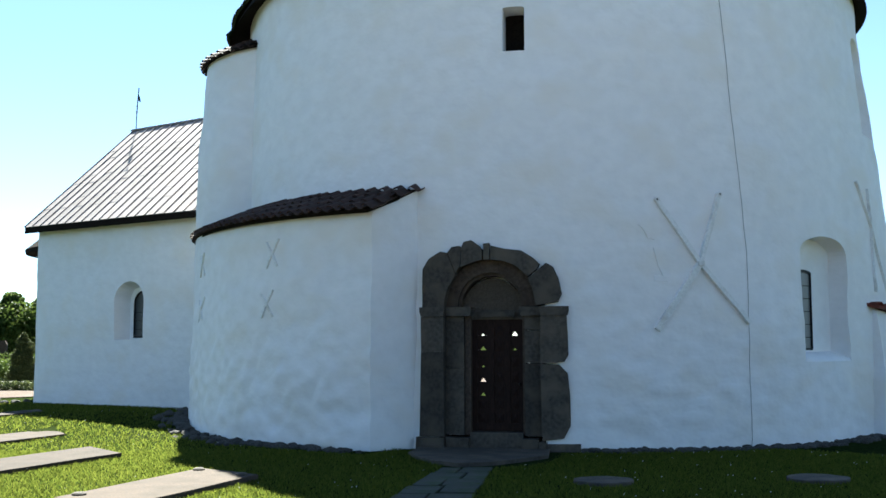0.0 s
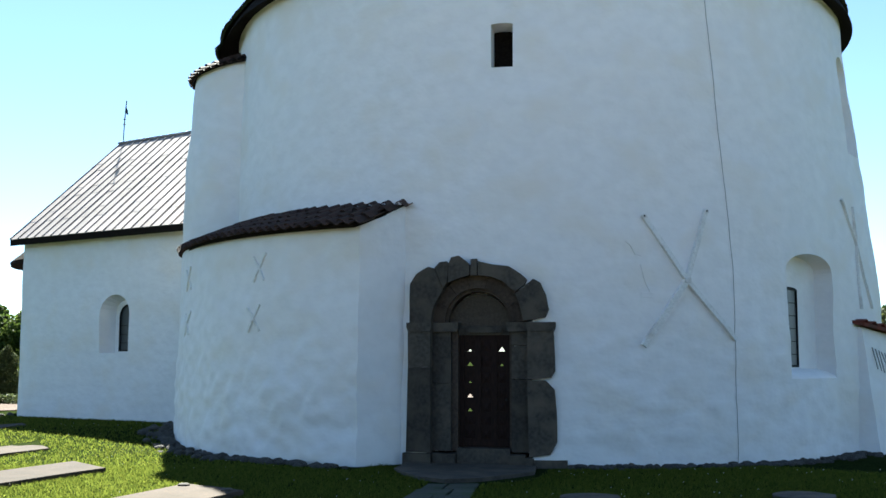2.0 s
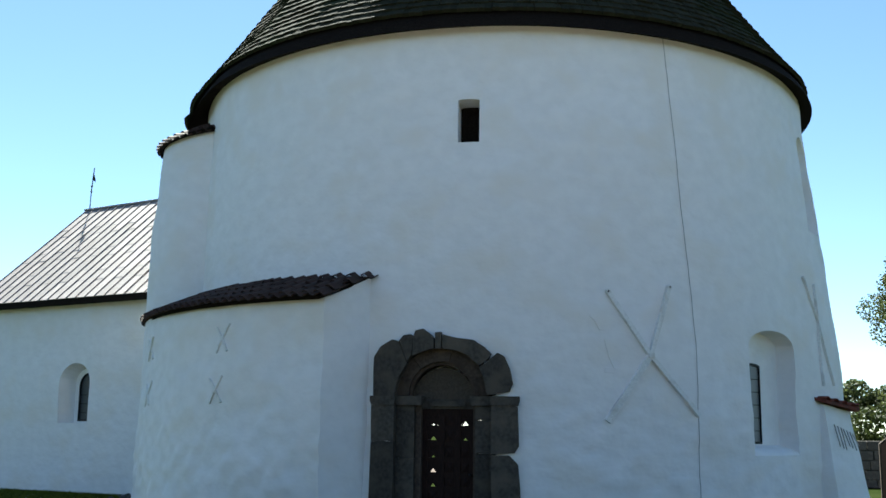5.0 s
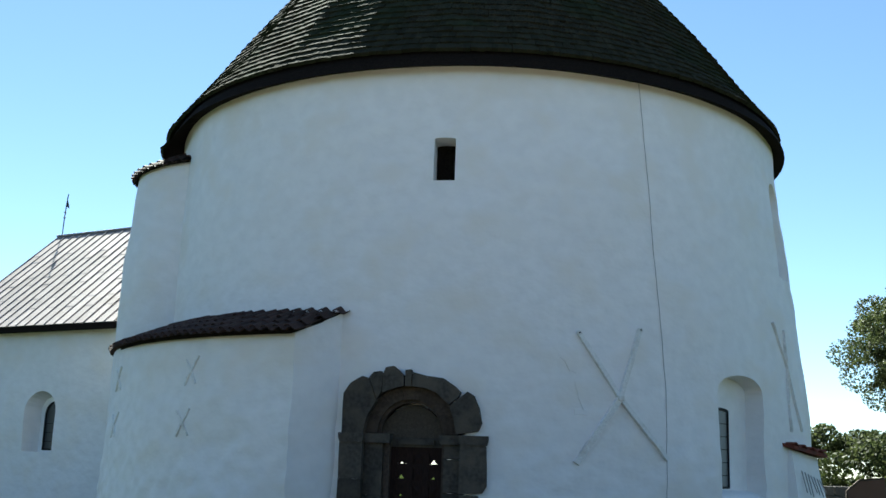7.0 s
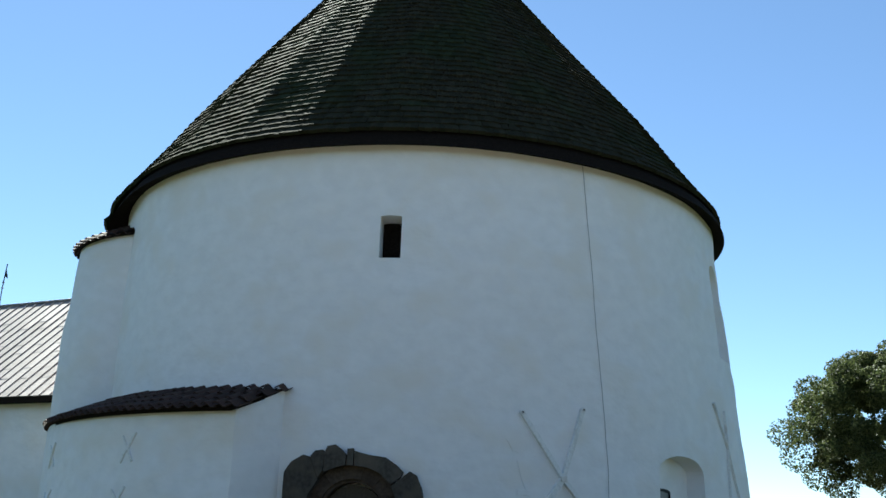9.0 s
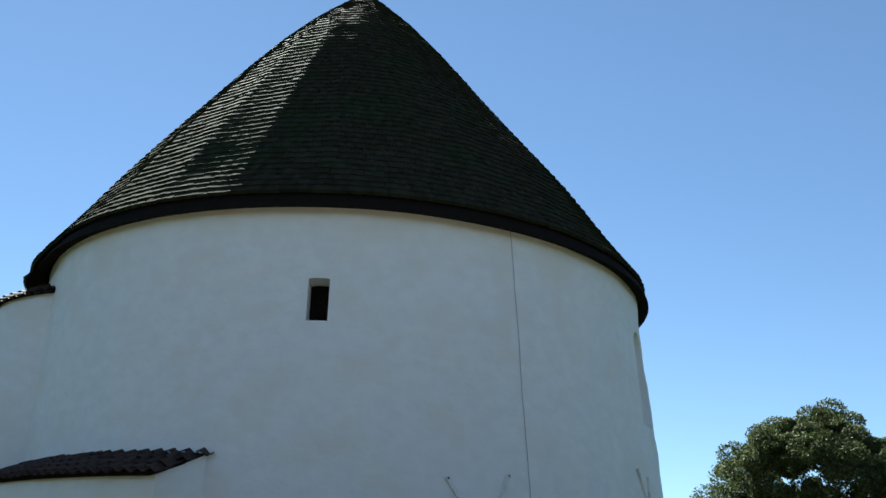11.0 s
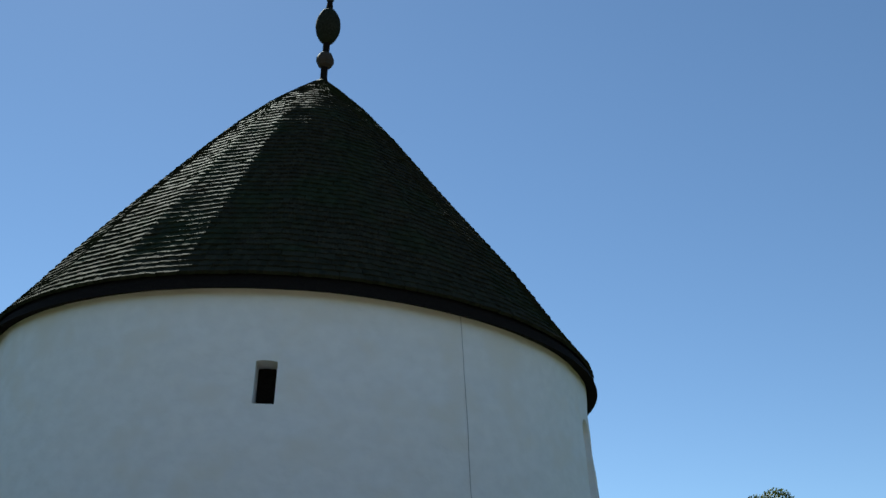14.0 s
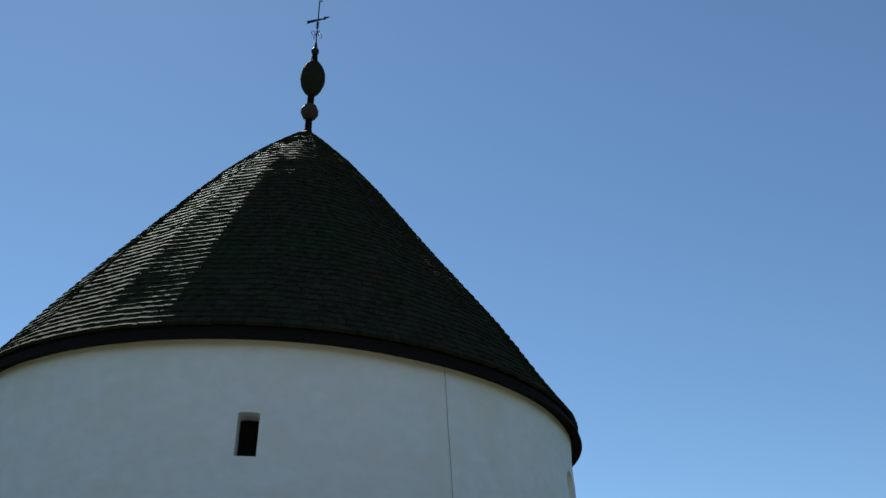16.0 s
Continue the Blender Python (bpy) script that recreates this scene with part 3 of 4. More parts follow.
ROW, SH_W, SH_L = 0.205, 0.13, 0.34
SH_BOX = [(-0.5, 0.0, 0.0), (0.5, 0.0, 0.0), (0.5, 0.085, 0.0), (-0.5, 0.085, 0.0), (-0.5, 0.0, 1.0), (0.5, 0.0, 1.0), (0.5, 0.008, 1.0), (-0.5, 0.008, 1.0)]
SH_FACES = [(3, 2, 1, 0), (7, 6, 2, 3), (2, 6, 5, 1), (3, 0, 4, 7), (4, 5, 6, 7)]
rng = random.Random(5)


def shingle_pose(s, phi, lift, lean, wide):
    """x along the row, y out of the roof, z up the slope."""
    r, z, slope = on_slope(s)
    m = Matrix.Translation(polar(phi, r, z) - Vector((CX, CY, 0))) @ Matrix.Rotation(radians(phi), 4, "Z")
    m = m @ Matrix.Rotation(math.pi, 4, "Z")
    m = m @ Matrix.Rotation(math.pi / 2 - slope, 4, "X")
    return m @ Matrix.Translation((0, lift, 0)) @ Matrix.Rotation(lean, 4, "X") @ Matrix.Rotation(lean * 0.8, 4, "Y") @ Matrix.Diagonal((wide, 1, SH_L, 1))


verts, faces, singles = [], [], []
rows_n = int((SLOPE_LEN - 0.1) / ROW)
for k in range(-3, rows_n):
    s = k * ROW - 0.02
    r, z, slope = on_slope(s)
    count = max(8, int(2 * math.pi * r / SH_W))
    for i in range(count):
        phi = -180 + 360 * (i + 0.5 * (k % 2) + rng.uniform(-0.12, 0.12)) / count
        if k < 1 and abs(phi + 98) > 35 * (1 - (-k / 3.2) ** 1.6):
            continue
        m = shingle_pose(s + rng.uniform(-0.013, 0.013), phi, rng.uniform(0.0, 0.008), rng.gauss(-0.03, 0.038), 2 * math.pi * r / count * rng.uniform(1.01, 1.05))
        if rng.random() < 0.07:
            m = m @ Matrix.Rotation(rng.uniform(-0.012, 0.0), 4, "X")
        if 1 <= k < 5 and -36 < phi < 36:
            m.translation = settled(m.translation)
            singles.append(m)
            continue
        n0 = len(verts)
        verts.extend([settled(m @ Vector(p))[:] for p in SH_BOX])
        faces.extend([tuple(n0 + q for q in f) for f in SH_FACES])
me = bpy.data.meshes.new("shingles")
me.from_pydata(verts, [], faces)
me.materials.append(SHINGLE)
shingles = new("shingles", me)
shingles.parent = church_tower
tagged(shingles, "weathered dark oak shingles with moss", kind="stuff")

# ---- finial ----
finial = holder("roof_finial", "dark finial with knob, egg-shaped ball and wind vane", "finial", at=(CX, CY, 18.33))
bm = bmesh.new()
lathe(bm, [(0.2, 0.0), (0.14, 0.06), (0.10, 0.3), (0.10, 2.7), (0.075, 2.9)], (0, 0, 0), 12)
part("shaft", bm, TAR, finial)
bm = bmesh.new()
lathe(bm, [(0.11, 0.60), (0.20, 0.66), (0.255, 0.77), (0.255, 0.91), (0.20, 1.03), (0.11, 1.10)], (0, 0, 0), 8)
part("knob", bm, BARK, finial, "faceted wooden knob")
bm = bmesh.new()
lathe(bm, [(0.10 + 0.265 * math.sin(math.pi * i / 14) ** 0.7, 1.42 + 1.2 * i / 14) for i in range(15)], (0, 0, 0), 20)
for v in bm.verts:
    v.co.x += bumpy(v.co, 0.012, 0.1)
part("egg_ball", bm, SHINGLE_ONE, finial, "dark shingled egg-shaped ball")
bm = bmesh.new()
lathe(bm, [(0.06, 2.85), (0.115, 2.95), (0.115, 3.02), (0.06, 3.12), (0.03, 3.32)], (0, 0, 0), 12)
part("collar", bm, IRON, finial)
bm = bmesh.new()
lathe(bm, [(0.018, 3.25), (0.018, 4.75), (0.012, 5.0)], (0, 0, 0), 8)
part("rod", bm, IRON, finial)


def tube(points, radius, segs=6):
    bm = bmesh.new()
    rings = []
    for i, p in enumerate(points):
        a, b = Vector(points[max(0, i - 1)]), Vector(points[min(len(points) - 1, i + 1)])
        d = (b - a).normalized()
        u = d.orthogonal().normalized()
        if abs(d.z) < 0.9:
            u = d.cross(Vector((0, 0, 1))).normalized()
        w = d.cross(u)
        rings.append([bm.verts.new(Vector(p) + radius * (math.cos(2 * math.pi * k / segs) * u + math.sin(2 * math.pi * k / segs) * w)) for k in range(segs)])
    for a, b in zip(rings, rings[1:]):
        for k in range(segs):
            j = (k + 1) % segs
            bm.faces.new((a[k], a[j], b[j], b[k]))
    bm.faces.new(rings[0][::-1])
    bm.faces.new(rings[-1])
    bmesh.ops.recalc_face_normals(bm, faces=bm.faces)
    return bm


for turn in (0, 90, 180, 270):
    c, s = math.cos(radians(turn + 20)), math.sin(radians(turn + 20))
    pts = []
    for i in range(19):
        a = -math.pi / 2 + 1.75 * math.pi * i / 18
        rr = 0.085 - 0.0025 * i
        pts.append(((0.10 + rr * math.cos(a)) * c, (0.10 + rr * math.cos(a)) * s, 3.62 + rr * math.sin(a) * 1.1))
    part("scroll", tube(pts, 0.009, 5), IRON, finial)
for z in (3.85, 3.95, 4.02):
    bm = bmesh.new()
    lathe(bm, [(0.02, z), (0.05, z + 0.02), (0.02, z + 0.04)], (0, 0, 0), 8)
    part("bead", bm, IRON, finial)
bm = bmesh.new()
prism(bm, [(-0.34, 4.00), (-0.30, 4.06), (-0.34, 4.11), (-0.02, 4.17), (0.16, 4.19), (0.16, 4.24), (0.36, 4.24), (0.16, 4.11), (0.16, 4.15), (0.0, 4.10)][::-1], -0.008, 0.008, 0)
for v in bm.verts:
    v.co.z += v.co.x * 0.28 + 0.02
vane = part("vane", bm, IRON, finial, "small iron arrow vane")
part("tip", tube([(0, 0, 4.75), (0.02, 0, 4.85), (0.09, 0, 4.88), (0.02, 0, 4.95), (-0.03, 0, 5.05)], 0.012, 6), IRON, finial)

# ---- lightning conductor down the wall ----
pts = []
for k in range(60):
    z = 9.44 - 9.40 * k / 59
    knots = [(9.5, 20.1), (8.2, 21.0), (5.6, 22.6), (3.6, 23.9), (1.7, 23.6), (0.0, 23.4)]
    for (za, pa), (zb, pb) in zip(knots, knots[1:]):
        if zb <= z <= za:
            ph = pa + (pb - pa) * (z - za) / (zb - za)
    ph += 0.05 * noise.noise(Vector((0, 0, z * 1.3)))
    pts.append(polar(ph, tower_radius(ph, z) + 0.012, z))
conductor = thing("lightning_conductor", tube(pts, 0.005, 6), WIRE, "thin grey conductor wire running down the white wall", "wire")


# ---- wall ties ----
def bar_on_wall(knots, width, depth, radius_of, name, parent, mat):
    """A flat bar along the wall between knots of phi and height."""
    bm = bmesh.new()
    rings = []
    path = []
    for (pa, za), (pb, zb) in zip(knots, knots[1:]):
        n = 8
        path += [(pa + (pb - pa) * i / n, za + (zb - za) * i / n) for i in range(n)]
    path.append(knots[-1])
    for i, (ph, z) in enumerate(path):
        a, b = path[max(0, i - 1)], path[min(len(path) - 1, i + 1)]
        dx, dz = radians(b[0] - a[0]) * 7.3, b[1] - a[1]
        ln = math.hypot(dx, dz)
        nx, nz = -dz / ln, dx / ln
        ring = []
        for sx, out in ((-1, -0.04), (-0.8, depth), (0.8, depth), (1, -0.04)):
            p2, z2 = ph + math.degrees(nx * sx * width / 2 / 7.3), z + nz * sx * width / 2
            ring.append(bm.verts.new(polar(p2, radius_of(ph, z) + out, z2)))
        rings.append(ring)
    for a, b in zip(rings, rings[1:]):
        for k in range(3):
            bm.faces.new((a[k], a[k + 1], b[k + 1], b[k]))
    bm.faces.new(rings[0])
    bm.faces.new(rings[-1][::-1])
    bmesh.ops.recalc_face_normals(bm, faces=bm.faces)
    return part(name, bm, mat, parent)


def wall_tie(centre, ends, width, depth, radius_of, label, discs=True, group="wall ties"):
    tie = holder("wall_tie", label, "wall tie", group)
    for i, e in enumerate(ends):
        thick = 1.35 if discs and i == 3 else 1.0
        bar_on_wall([centre, e], width * thick, depth, radius_of, "arm", tie, WHITE_IRON)
    if discs:
        for ph, z in ends[:2]:
            bm = bmesh.new()
            lathe(bm, [(0.045, -0.03), (0.052, 0.0), (0.045, 0.05), (0.02, 0.055), (0.018, 0.03)], (0, 0, 0), 14)
            bmesh.ops.rotate(bm, verts=bm.verts, matrix=Matrix.Rotation(radians(90), 3, "X"))
            ob = part("eye_plate", bm, WHITE_IRON, tie)
            ob.matrix_basis = at_wall(ph, radius_of(ph, z) + 0.03, z)
            # dark disc in the plate's eye stands in for an open, shaded hole
            bm = bmesh.new()
            lathe(bm, [(0.017, 0.0), (0.017, 0.012)], (0, 0, 0), 10)
            bmesh.ops.rotate(bm, verts=bm.verts, matrix=Matrix.Rotation(radians(90), 3, "X"))
            ob = part("bolt", bm, IRON, tie)
            ob.matrix_basis = at_wall(ph, radius_of(ph, z) + 0.072, z)
        bm = bmesh.new()
        box(bm, -0.06, 0.06, -0.10, 0.0, -0.05, 0.05, bevel=0.012)
        ob = part("clamp", bm, WHITE_IRON, tie)
        ob.matrix_basis = at_wall(centre[0], radius_of(*centre), centre[1])
    return tie


wall_tie((16.0, 3.27), [(9.9, 4.40), (19.4, 4.53), (23.7, 2.22), (9.5, 2.10)], 0.095, 0.075, tower_radius,
         "large limewashed crossed iron tie on the round wall")
wall_tie((56.7, 4.22), [(52.2, 5.12), (56.5, 5.02), (60.8, 2.94), (56.3, 2.9)], 0.075, 0.05, tower_radius,
         "slim crossed iron tie near the western buttress", discs=False)


def annex_radius(ph, z):
    i = max(0.0, min(40.0, (-27.7 - ph) / 1.85))
    r = 8.15 + 0.25 * min(1, i / 30)
    p = polar(ph, r, z)
    return r - 0.02 * z + 0.05 + bumpy(p, 0.05, 0.9, 5) + bumpy(p, 0.02 + 0.03 * max(0.0, min(1.0, (2.6 - z) / 1.4)), 0.26, 8)


for (ph, z), h, w in (((-44.6, 3.57), 0.27, 1.35), ((-45.4, 2.62), 0.26, 1.3), ((-67.6, 3.55), 0.25, 1.5), ((-67.2, 2.6), 0.26, 1.6)):
    wall_tie((ph, z), [(ph - w, z + h * 0.8), (ph + w, z + h), (ph - w * 0.8, z - h), (ph + w * 0.9, z - h * 0.9)], 0.05, 0.028, annex_radius,
             "small worn crossed tie in the annex wall", discs=False, group="annex ties")

for knots in ([(7.4, 3.98), (8.2, 3.90), (8.9, 3.72)], [(8.8, 3.76), (9.6, 3.72)], [(9.6, 3.55), (10.2, 3.25), (10.9, 3.05)], [(9.3, 3.00), (11.2, 2.99)]):
    bar_on_wall(knots, 0.11, 0.014, tower_radius, "plaster_ridge", church_tower, PLASTER).matrix_parent_inverse = Matrix.Translation((-CX, -CY, 0))
# ---- pantiles on annex and turret ----
def pantile_mesh(width, length):
    """An S-shaped clay tile: x across, y up the slope, z out."""
    bm = bmesh.new()
    n = 10
    prof = [(width * (i / n - 0.5) * 1.12, 0.035 * math.sin(2 * math.pi * i / n) + 0.02 * math.cos(math.pi * i / n)) for i in range(n + 1)]
    lay = []
    for y, lift in ((0.0, 0.0), (length, -0.03)):
        lay.append(([bm.verts.new((x, y, z + lift + 0.016)) for x, z in prof], [bm.verts.new((x, y, z + lift)) for x, z in prof]))
    for k in range(n):
        bm.faces.new((lay[0][0][k], lay[0][0][k + 1], lay[1][0][k + 1], lay[1][0][k]))
        bm.faces.new((lay[0][1][k + 1], lay[0][1][k], lay[1][1][k], lay[1][1][k + 1]))
        bm.faces.new((lay[0][1][k], lay[0][1][k + 1], lay[0][0][k + 1], lay[0][0][k]))
    for e in (0, n):
        bm.faces.new((lay[0][1][e], lay[0][0][e], lay[1][0][e], lay[1][1][e]))
    bmesh.ops.recalc_face_normals(bm, faces=bm.faces)
    return mesh("tile", bm, TILE, True)


tile_rng = random.Random(11)
EAVE_R, EAVE_Z, TOP_R, TOP_Z = 8.42, 4.25, 7.10, 4.80
bm = bmesh.new()
under = [[bm.verts.new(polar(annex_phi(ph, r), r, z)) for ph, _ in ANNEX[::4]] for r, z in ((EAVE_R - 0.12, EAVE_Z - 0.02), (TOP_R, TOP_Z - 0.04), (TOP_R, TOP_Z - 0.10), (EAVE_R - 0.12, EAVE_Z - 0.09))]
for a, b in zip(under, under[1:] + under[:1]):
    for i in range(40):
        bm.faces.new((a[i], a[i + 1], b[i + 1], b[i]))
bm.faces.new([u[0] for u in under])
bm.faces.new([u[-1] for u in under][::-1])
bmesh.ops.recalc_face_normals(bm, faces=bm.faces)
annex_roof = part("roof", bm, TAR, annex, "lean-to roof of dark weathered clay pantiles")
annex_tile = pantile_mesh(0.26, 0.42)
tilt = math.atan2(TOP_Z - EAVE_Z, EAVE_R - TOP_R)
run = math.hypot(TOP_Z - EAVE_Z, EAVE_R - TOP_R)
for row in range(4):
    d = row * 0.345 - 0.03
    r, z = EAVE_R - d * math.cos(tilt), EAVE_Z + d * math.sin(tilt)
    step_phi = math.degrees(0.245 / r)
    ph = -27.0
    while ph > -101:
        ob = new("tile", annex_tile)
        ob.parent = annex_roof
        p2 = annex_phi(ph, r)
        m = Matrix.Translation(polar(p2, r, z + 0.02 * tile_rng.random())) @ Matrix.Rotation(radians(p2), 4, "Z")
        ob.matrix_basis = m @ Matrix.Rotation(tilt + tile_rng.gauss(0, 0.02), 4, "X") @ Matrix.Rotation(tile_rng.gauss(0, 0.03), 4, "Z") @ Matrix.Diagonal((r / EAVE_R, 1, 1, 1))
        ph -= step_phi
turret_tile = pantile_mesh(0.24, 0.40)
for row in range(4):
    d = row * 0.36 - 0.04
    tt = math.atan2(0.57, TR - 0.2)
    r, z = TR - 0.02 - d * math.cos(tt), 8.54 + d * math.sin(tt)
    count = int(2 * math.pi * r / 0.225)
    for i in range(count):
        a = 2 * math.pi * i / count
        ob = new("tile", turret_tile)
        ob.parent = turret_roof
        m = Matrix.Translation((r * math.sin(a), -r * math.cos(a), z + CAP_TILT * r * math.sin(a))) @ Matrix.Rotation(a, 4, "Z")
        ob.matrix_basis = m @ Matrix.Rotation(tt + tile_rng.gauss(0, 0.03), 4, "X") @ Matrix.Diagonal((max(0.25, r / (TR + 0.12)), 1, 1, 1))

# ---- chancel roof of lead sheets with standing seams ----
bm = bmesh.new()
PITCH = math.atan2(RIDGE - EAVE + 0.1, HW + 0.32)
for side in (0, 1):
    pts = [(-0.20, -0.32, EAVE - 0.13), (LEN, -0.32, EAVE - 0.13), (LEN, HW, RIDGE), (-0.20, HW, RIDGE)]
    if side:
        pts = [(x, 2 * HW - y, z) for x, y, z in pts][::-1]
    lo = [bm.verts.new((x, y, z - 0.17)) for x, y, z in pts]
    hi = [bm.verts.new(p) for p in pts]
    bm.faces.new(lo[::-1])
    bm.faces.new(hi)
    for i in range(4):
        j = (i + 1) % 4
        bm.faces.new((lo[i], lo[j], hi[j], hi[i]))
bmesh.ops.recalc_face_normals(bm, faces=bm.faces)
chancel_roof = part("roof", bm, TAR, chancel, "pitched roof of grey seamed lead sheets above tarred eaves")
slope_len = math.hypot(HW + 0.32, RIDGE - EAVE + 0.13)
PITCH = math.atan2(RIDGE - EAVE + 0.13, HW + 0.32)
roof_m = Matrix.Translation((-0.20, -0.32, EAVE - 0.13)) @ Matrix.Rotation(PITCH, 4, "X")
COLUMN = 0.365
lead_rng = random.Random(3)
col = 0
x = 0.0
while x < LEN - 0.6:
    joints = [0.0, 0.85 + 0.5 * (col % 2), 2.15 + 0.45 * (col % 2), 3.55 + 0.4 * ((col + 1) % 2), slope_len]
    for y0, y1 in zip(joints, joints[1:]):
        bm = bmesh.new()
        vs = box(bm, x + 0.008, x + COLUMN - 0.008, y0, y1 - 0.001, 0.004, 0.018)
        for v in bm.verts:
            if v.co.y < y0 + 0.01 and v.co.z > 0.01:
                v.co.z += 0.006
        ob = part("lead_sheet", bm, LEAD, chancel_roof)
        ob.matrix_basis = roof_m @ Matrix.Translation((0, 0, lead_rng.uniform(0, 0.006)))
    bm = bmesh.new()
    box(bm, x - 0.012, x + 0.012, 0, slope_len, 0.0, 0.05, bevel=0.006)
    ob = part("standing_seam", bm, LEAD, chancel_roof)
    ob.matrix_basis = roof_m
    x += COLUMN
    col += 1
bm = bmesh.new()
box(bm, -0.3, LEN, -0.07, 0.07, 0, 0.06, bevel=0.015)
ob = part("ridge_cap", bm, LEAD, chancel_roof)
ob.matrix_basis = Matrix.Translation((0, HW, RIDGE))

# ---- chancel vane ----
chancel_vane = holder("ridge_vane", "slim iron pole with a small dark pennant", "wind vane")
chancel_vane.matrix_world = chancel_frame @ Matrix.Translation((-0.12, HW, RIDGE + 0.05))
part("pole", tube([(0, 0, -0.1), (0.02, 0, 0.5), (0.06, 0, 1.0), (0.10, 0, 1.34)], 0.016, 6), IRON, chancel_vane)
bm = bmesh.new()
prism(bm, [(0.08, 0.93), (0.20, 0.86), (0.17, 0.98), (0.09, 1.16)], -0.006, 0.006, 0)
part("pennant", bm, IRON, chancel_vane)
for z in (0.55, 0.72):
    bm = bmesh.new()
    lathe(bm, [(0.02, z), (0.045, z + 0.025), (0.02, z + 0.05)], (z * 0.05, 0, 0), 8)
    part("bead", bm, IRON, chancel_vane)

# ---- apse behind the chancel's end ----
apse = holder("apse", "low rounded whitewashed apse with a dark tarred roof", "apse")
apse.matrix_world = chancel_frame @ Matrix.Translation((0.2, HW, 0))
bm = bmesh.new()
lathe(bm, [(2.98, -0.3), (2.95, 2.5), (2.9, 4.86)], (0, 0, 0), 40)
part("wall", bm, PLASTER, apse, smooth=True)
bm = bmesh.new()
lathe(bm, [(2.8, 4.84), (3.36, 4.62), (3.39, 4.74), (0.2, 7.5)], (0, 0, 0), 40)
part("roof", bm, TAR, apse)

# ---- western buttress ----
buttress = holder("buttress", "low battered whitewashed buttress with a red tile cap", "buttress")
foot = [Vector((8.2, 21.6, 0)), Vector((8.95, 21.3, 0)), Vector((10.05, 22.2, 0)), Vector((10.2, 24.4, 0)), Vector((8.6, 24.8, 0))]
head = [Vector((8.3, 21.95, 2.62)), Vector((8.75, 21.65, 2.52)), Vector((9.55, 22.3, 2.40)), Vector((9.7, 24.3, 2.40)), Vector((8.5, 24.7, 2.62))]
bm = bmesh.new()
layers = []
for k in range(13):
    t = k / 12
    lay = []
    for i in range(5):
        a, b = foot[i], foot[(i + 1) % 5]
        c, d = head[i], head[(i + 1) % 5]
        for j in range(6):
            p = (a.lerp(b, j / 6)).lerp(c.lerp(d, j / 6), t)
            p.z = -0.3 * (1 - t) + p.z
            q = p + Vector((bumpy(p, 0.035, 0.6, 2), bumpy(p, 0.035, 0.6, 12), 0))
            lay.append(bm.verts.new(q))
    layers.append(lay)
for a, b in zip(layers, layers[1:]):
    for i in range(30):
        j = (i + 1) % 30
        bm.faces.new((a[i], a[j], b[j], b[i]))
bm.faces.new(layers[-1])
bmesh.ops.recalc_face_normals(bm, faces=bm.faces)
part("wall", bm, PLASTER, buttress, smooth=True)
RED_TILE = material("red_tile", (0.17, 0.045, 0.03), 0.75, spread=0.3, scale=4, fine=35, bump=0.5, second=(0.10, 0.04, 0.03), per="object")
cap_tile = pantile_mesh(0.26, 0.40)
cap_tile.materials[0] = RED_TILE
bm = bmesh.new()
cap = [head[0] + Vector((-0.24, -0.20, 0.08)), head[1] + Vector((0, -0.16, 0.03)), head[2] + Vector((0.18, -0.12, 0.0)), head[3] + Vector((0.15, 0, 0)), head[4] + Vector((0, 0, 0.06))]
lo = [bm.verts.new(p) for p in cap]
hi = [bm.verts.new(p + Vector((0, 0, 0.07))) for p in cap]
bm.faces.new(lo[::-1])
bm.faces.new(hi)
for i in range(5):
    bm.faces.new((lo[i], lo[(i + 1) % 5], hi[(i + 1) % 5], hi[i]))
bmesh.ops.recalc_face_normals(bm, faces=bm.faces)
cap_ob = part("cap", bm, RED_TILE, buttress, "sloping cap of red clay tiles")
for j in range(9):
    for k in range(3):
        ob = new("tile", cap_tile)
        ob.parent = cap_ob
        base = Vector((9.66 - 0.33 * k, 22.2 + 0.245 * j + 0.02 * k, 2.50 + 0.05 * k))
        ob.matrix_basis = Matrix.Translation(base) @ Matrix.Rotation(radians(90), 4, "Z") @ Matrix.Rotation(0.17 + tile_rng.gauss(0, 0.02), 4, "X")
for j in range(4):
    ob = new("tile", cap_tile)
    ob.parent = cap_ob
    t = (j + 0.5) / 4
    base = cap[1].lerp(cap[2], t) + Vector((0, 0, 0.09))
    ob.matrix_basis = Matrix.Translation(base) @ Matrix.Rotation(radians(38), 4, "Z") @ Matrix.Rotation(0.10, 4, "X")
for j in range(7):
    t = 0.22 + 0.11 * j
    top = foot[1].lerp(foot[2], t).lerp(head[1].lerp(head[2], t), 0.86 - 0.012 * (j % 3))
    bot = foot[1].lerp(foot[2], t + 0.05).lerp(head[1].lerp(head[2], t + 0.05), 0.66 - 0.02 * (j % 2))
    top.z, bot.z = 2.12 - 0.03 * j, 1.68 - 0.04 * (j % 3)
    out = Vector((0.63, -0.77, 0)) * 0.035
    part("iron_cramp", tube([top + out, (top + bot) / 2 + out, bot + out], 0.012, 5), WIRE, buttress)


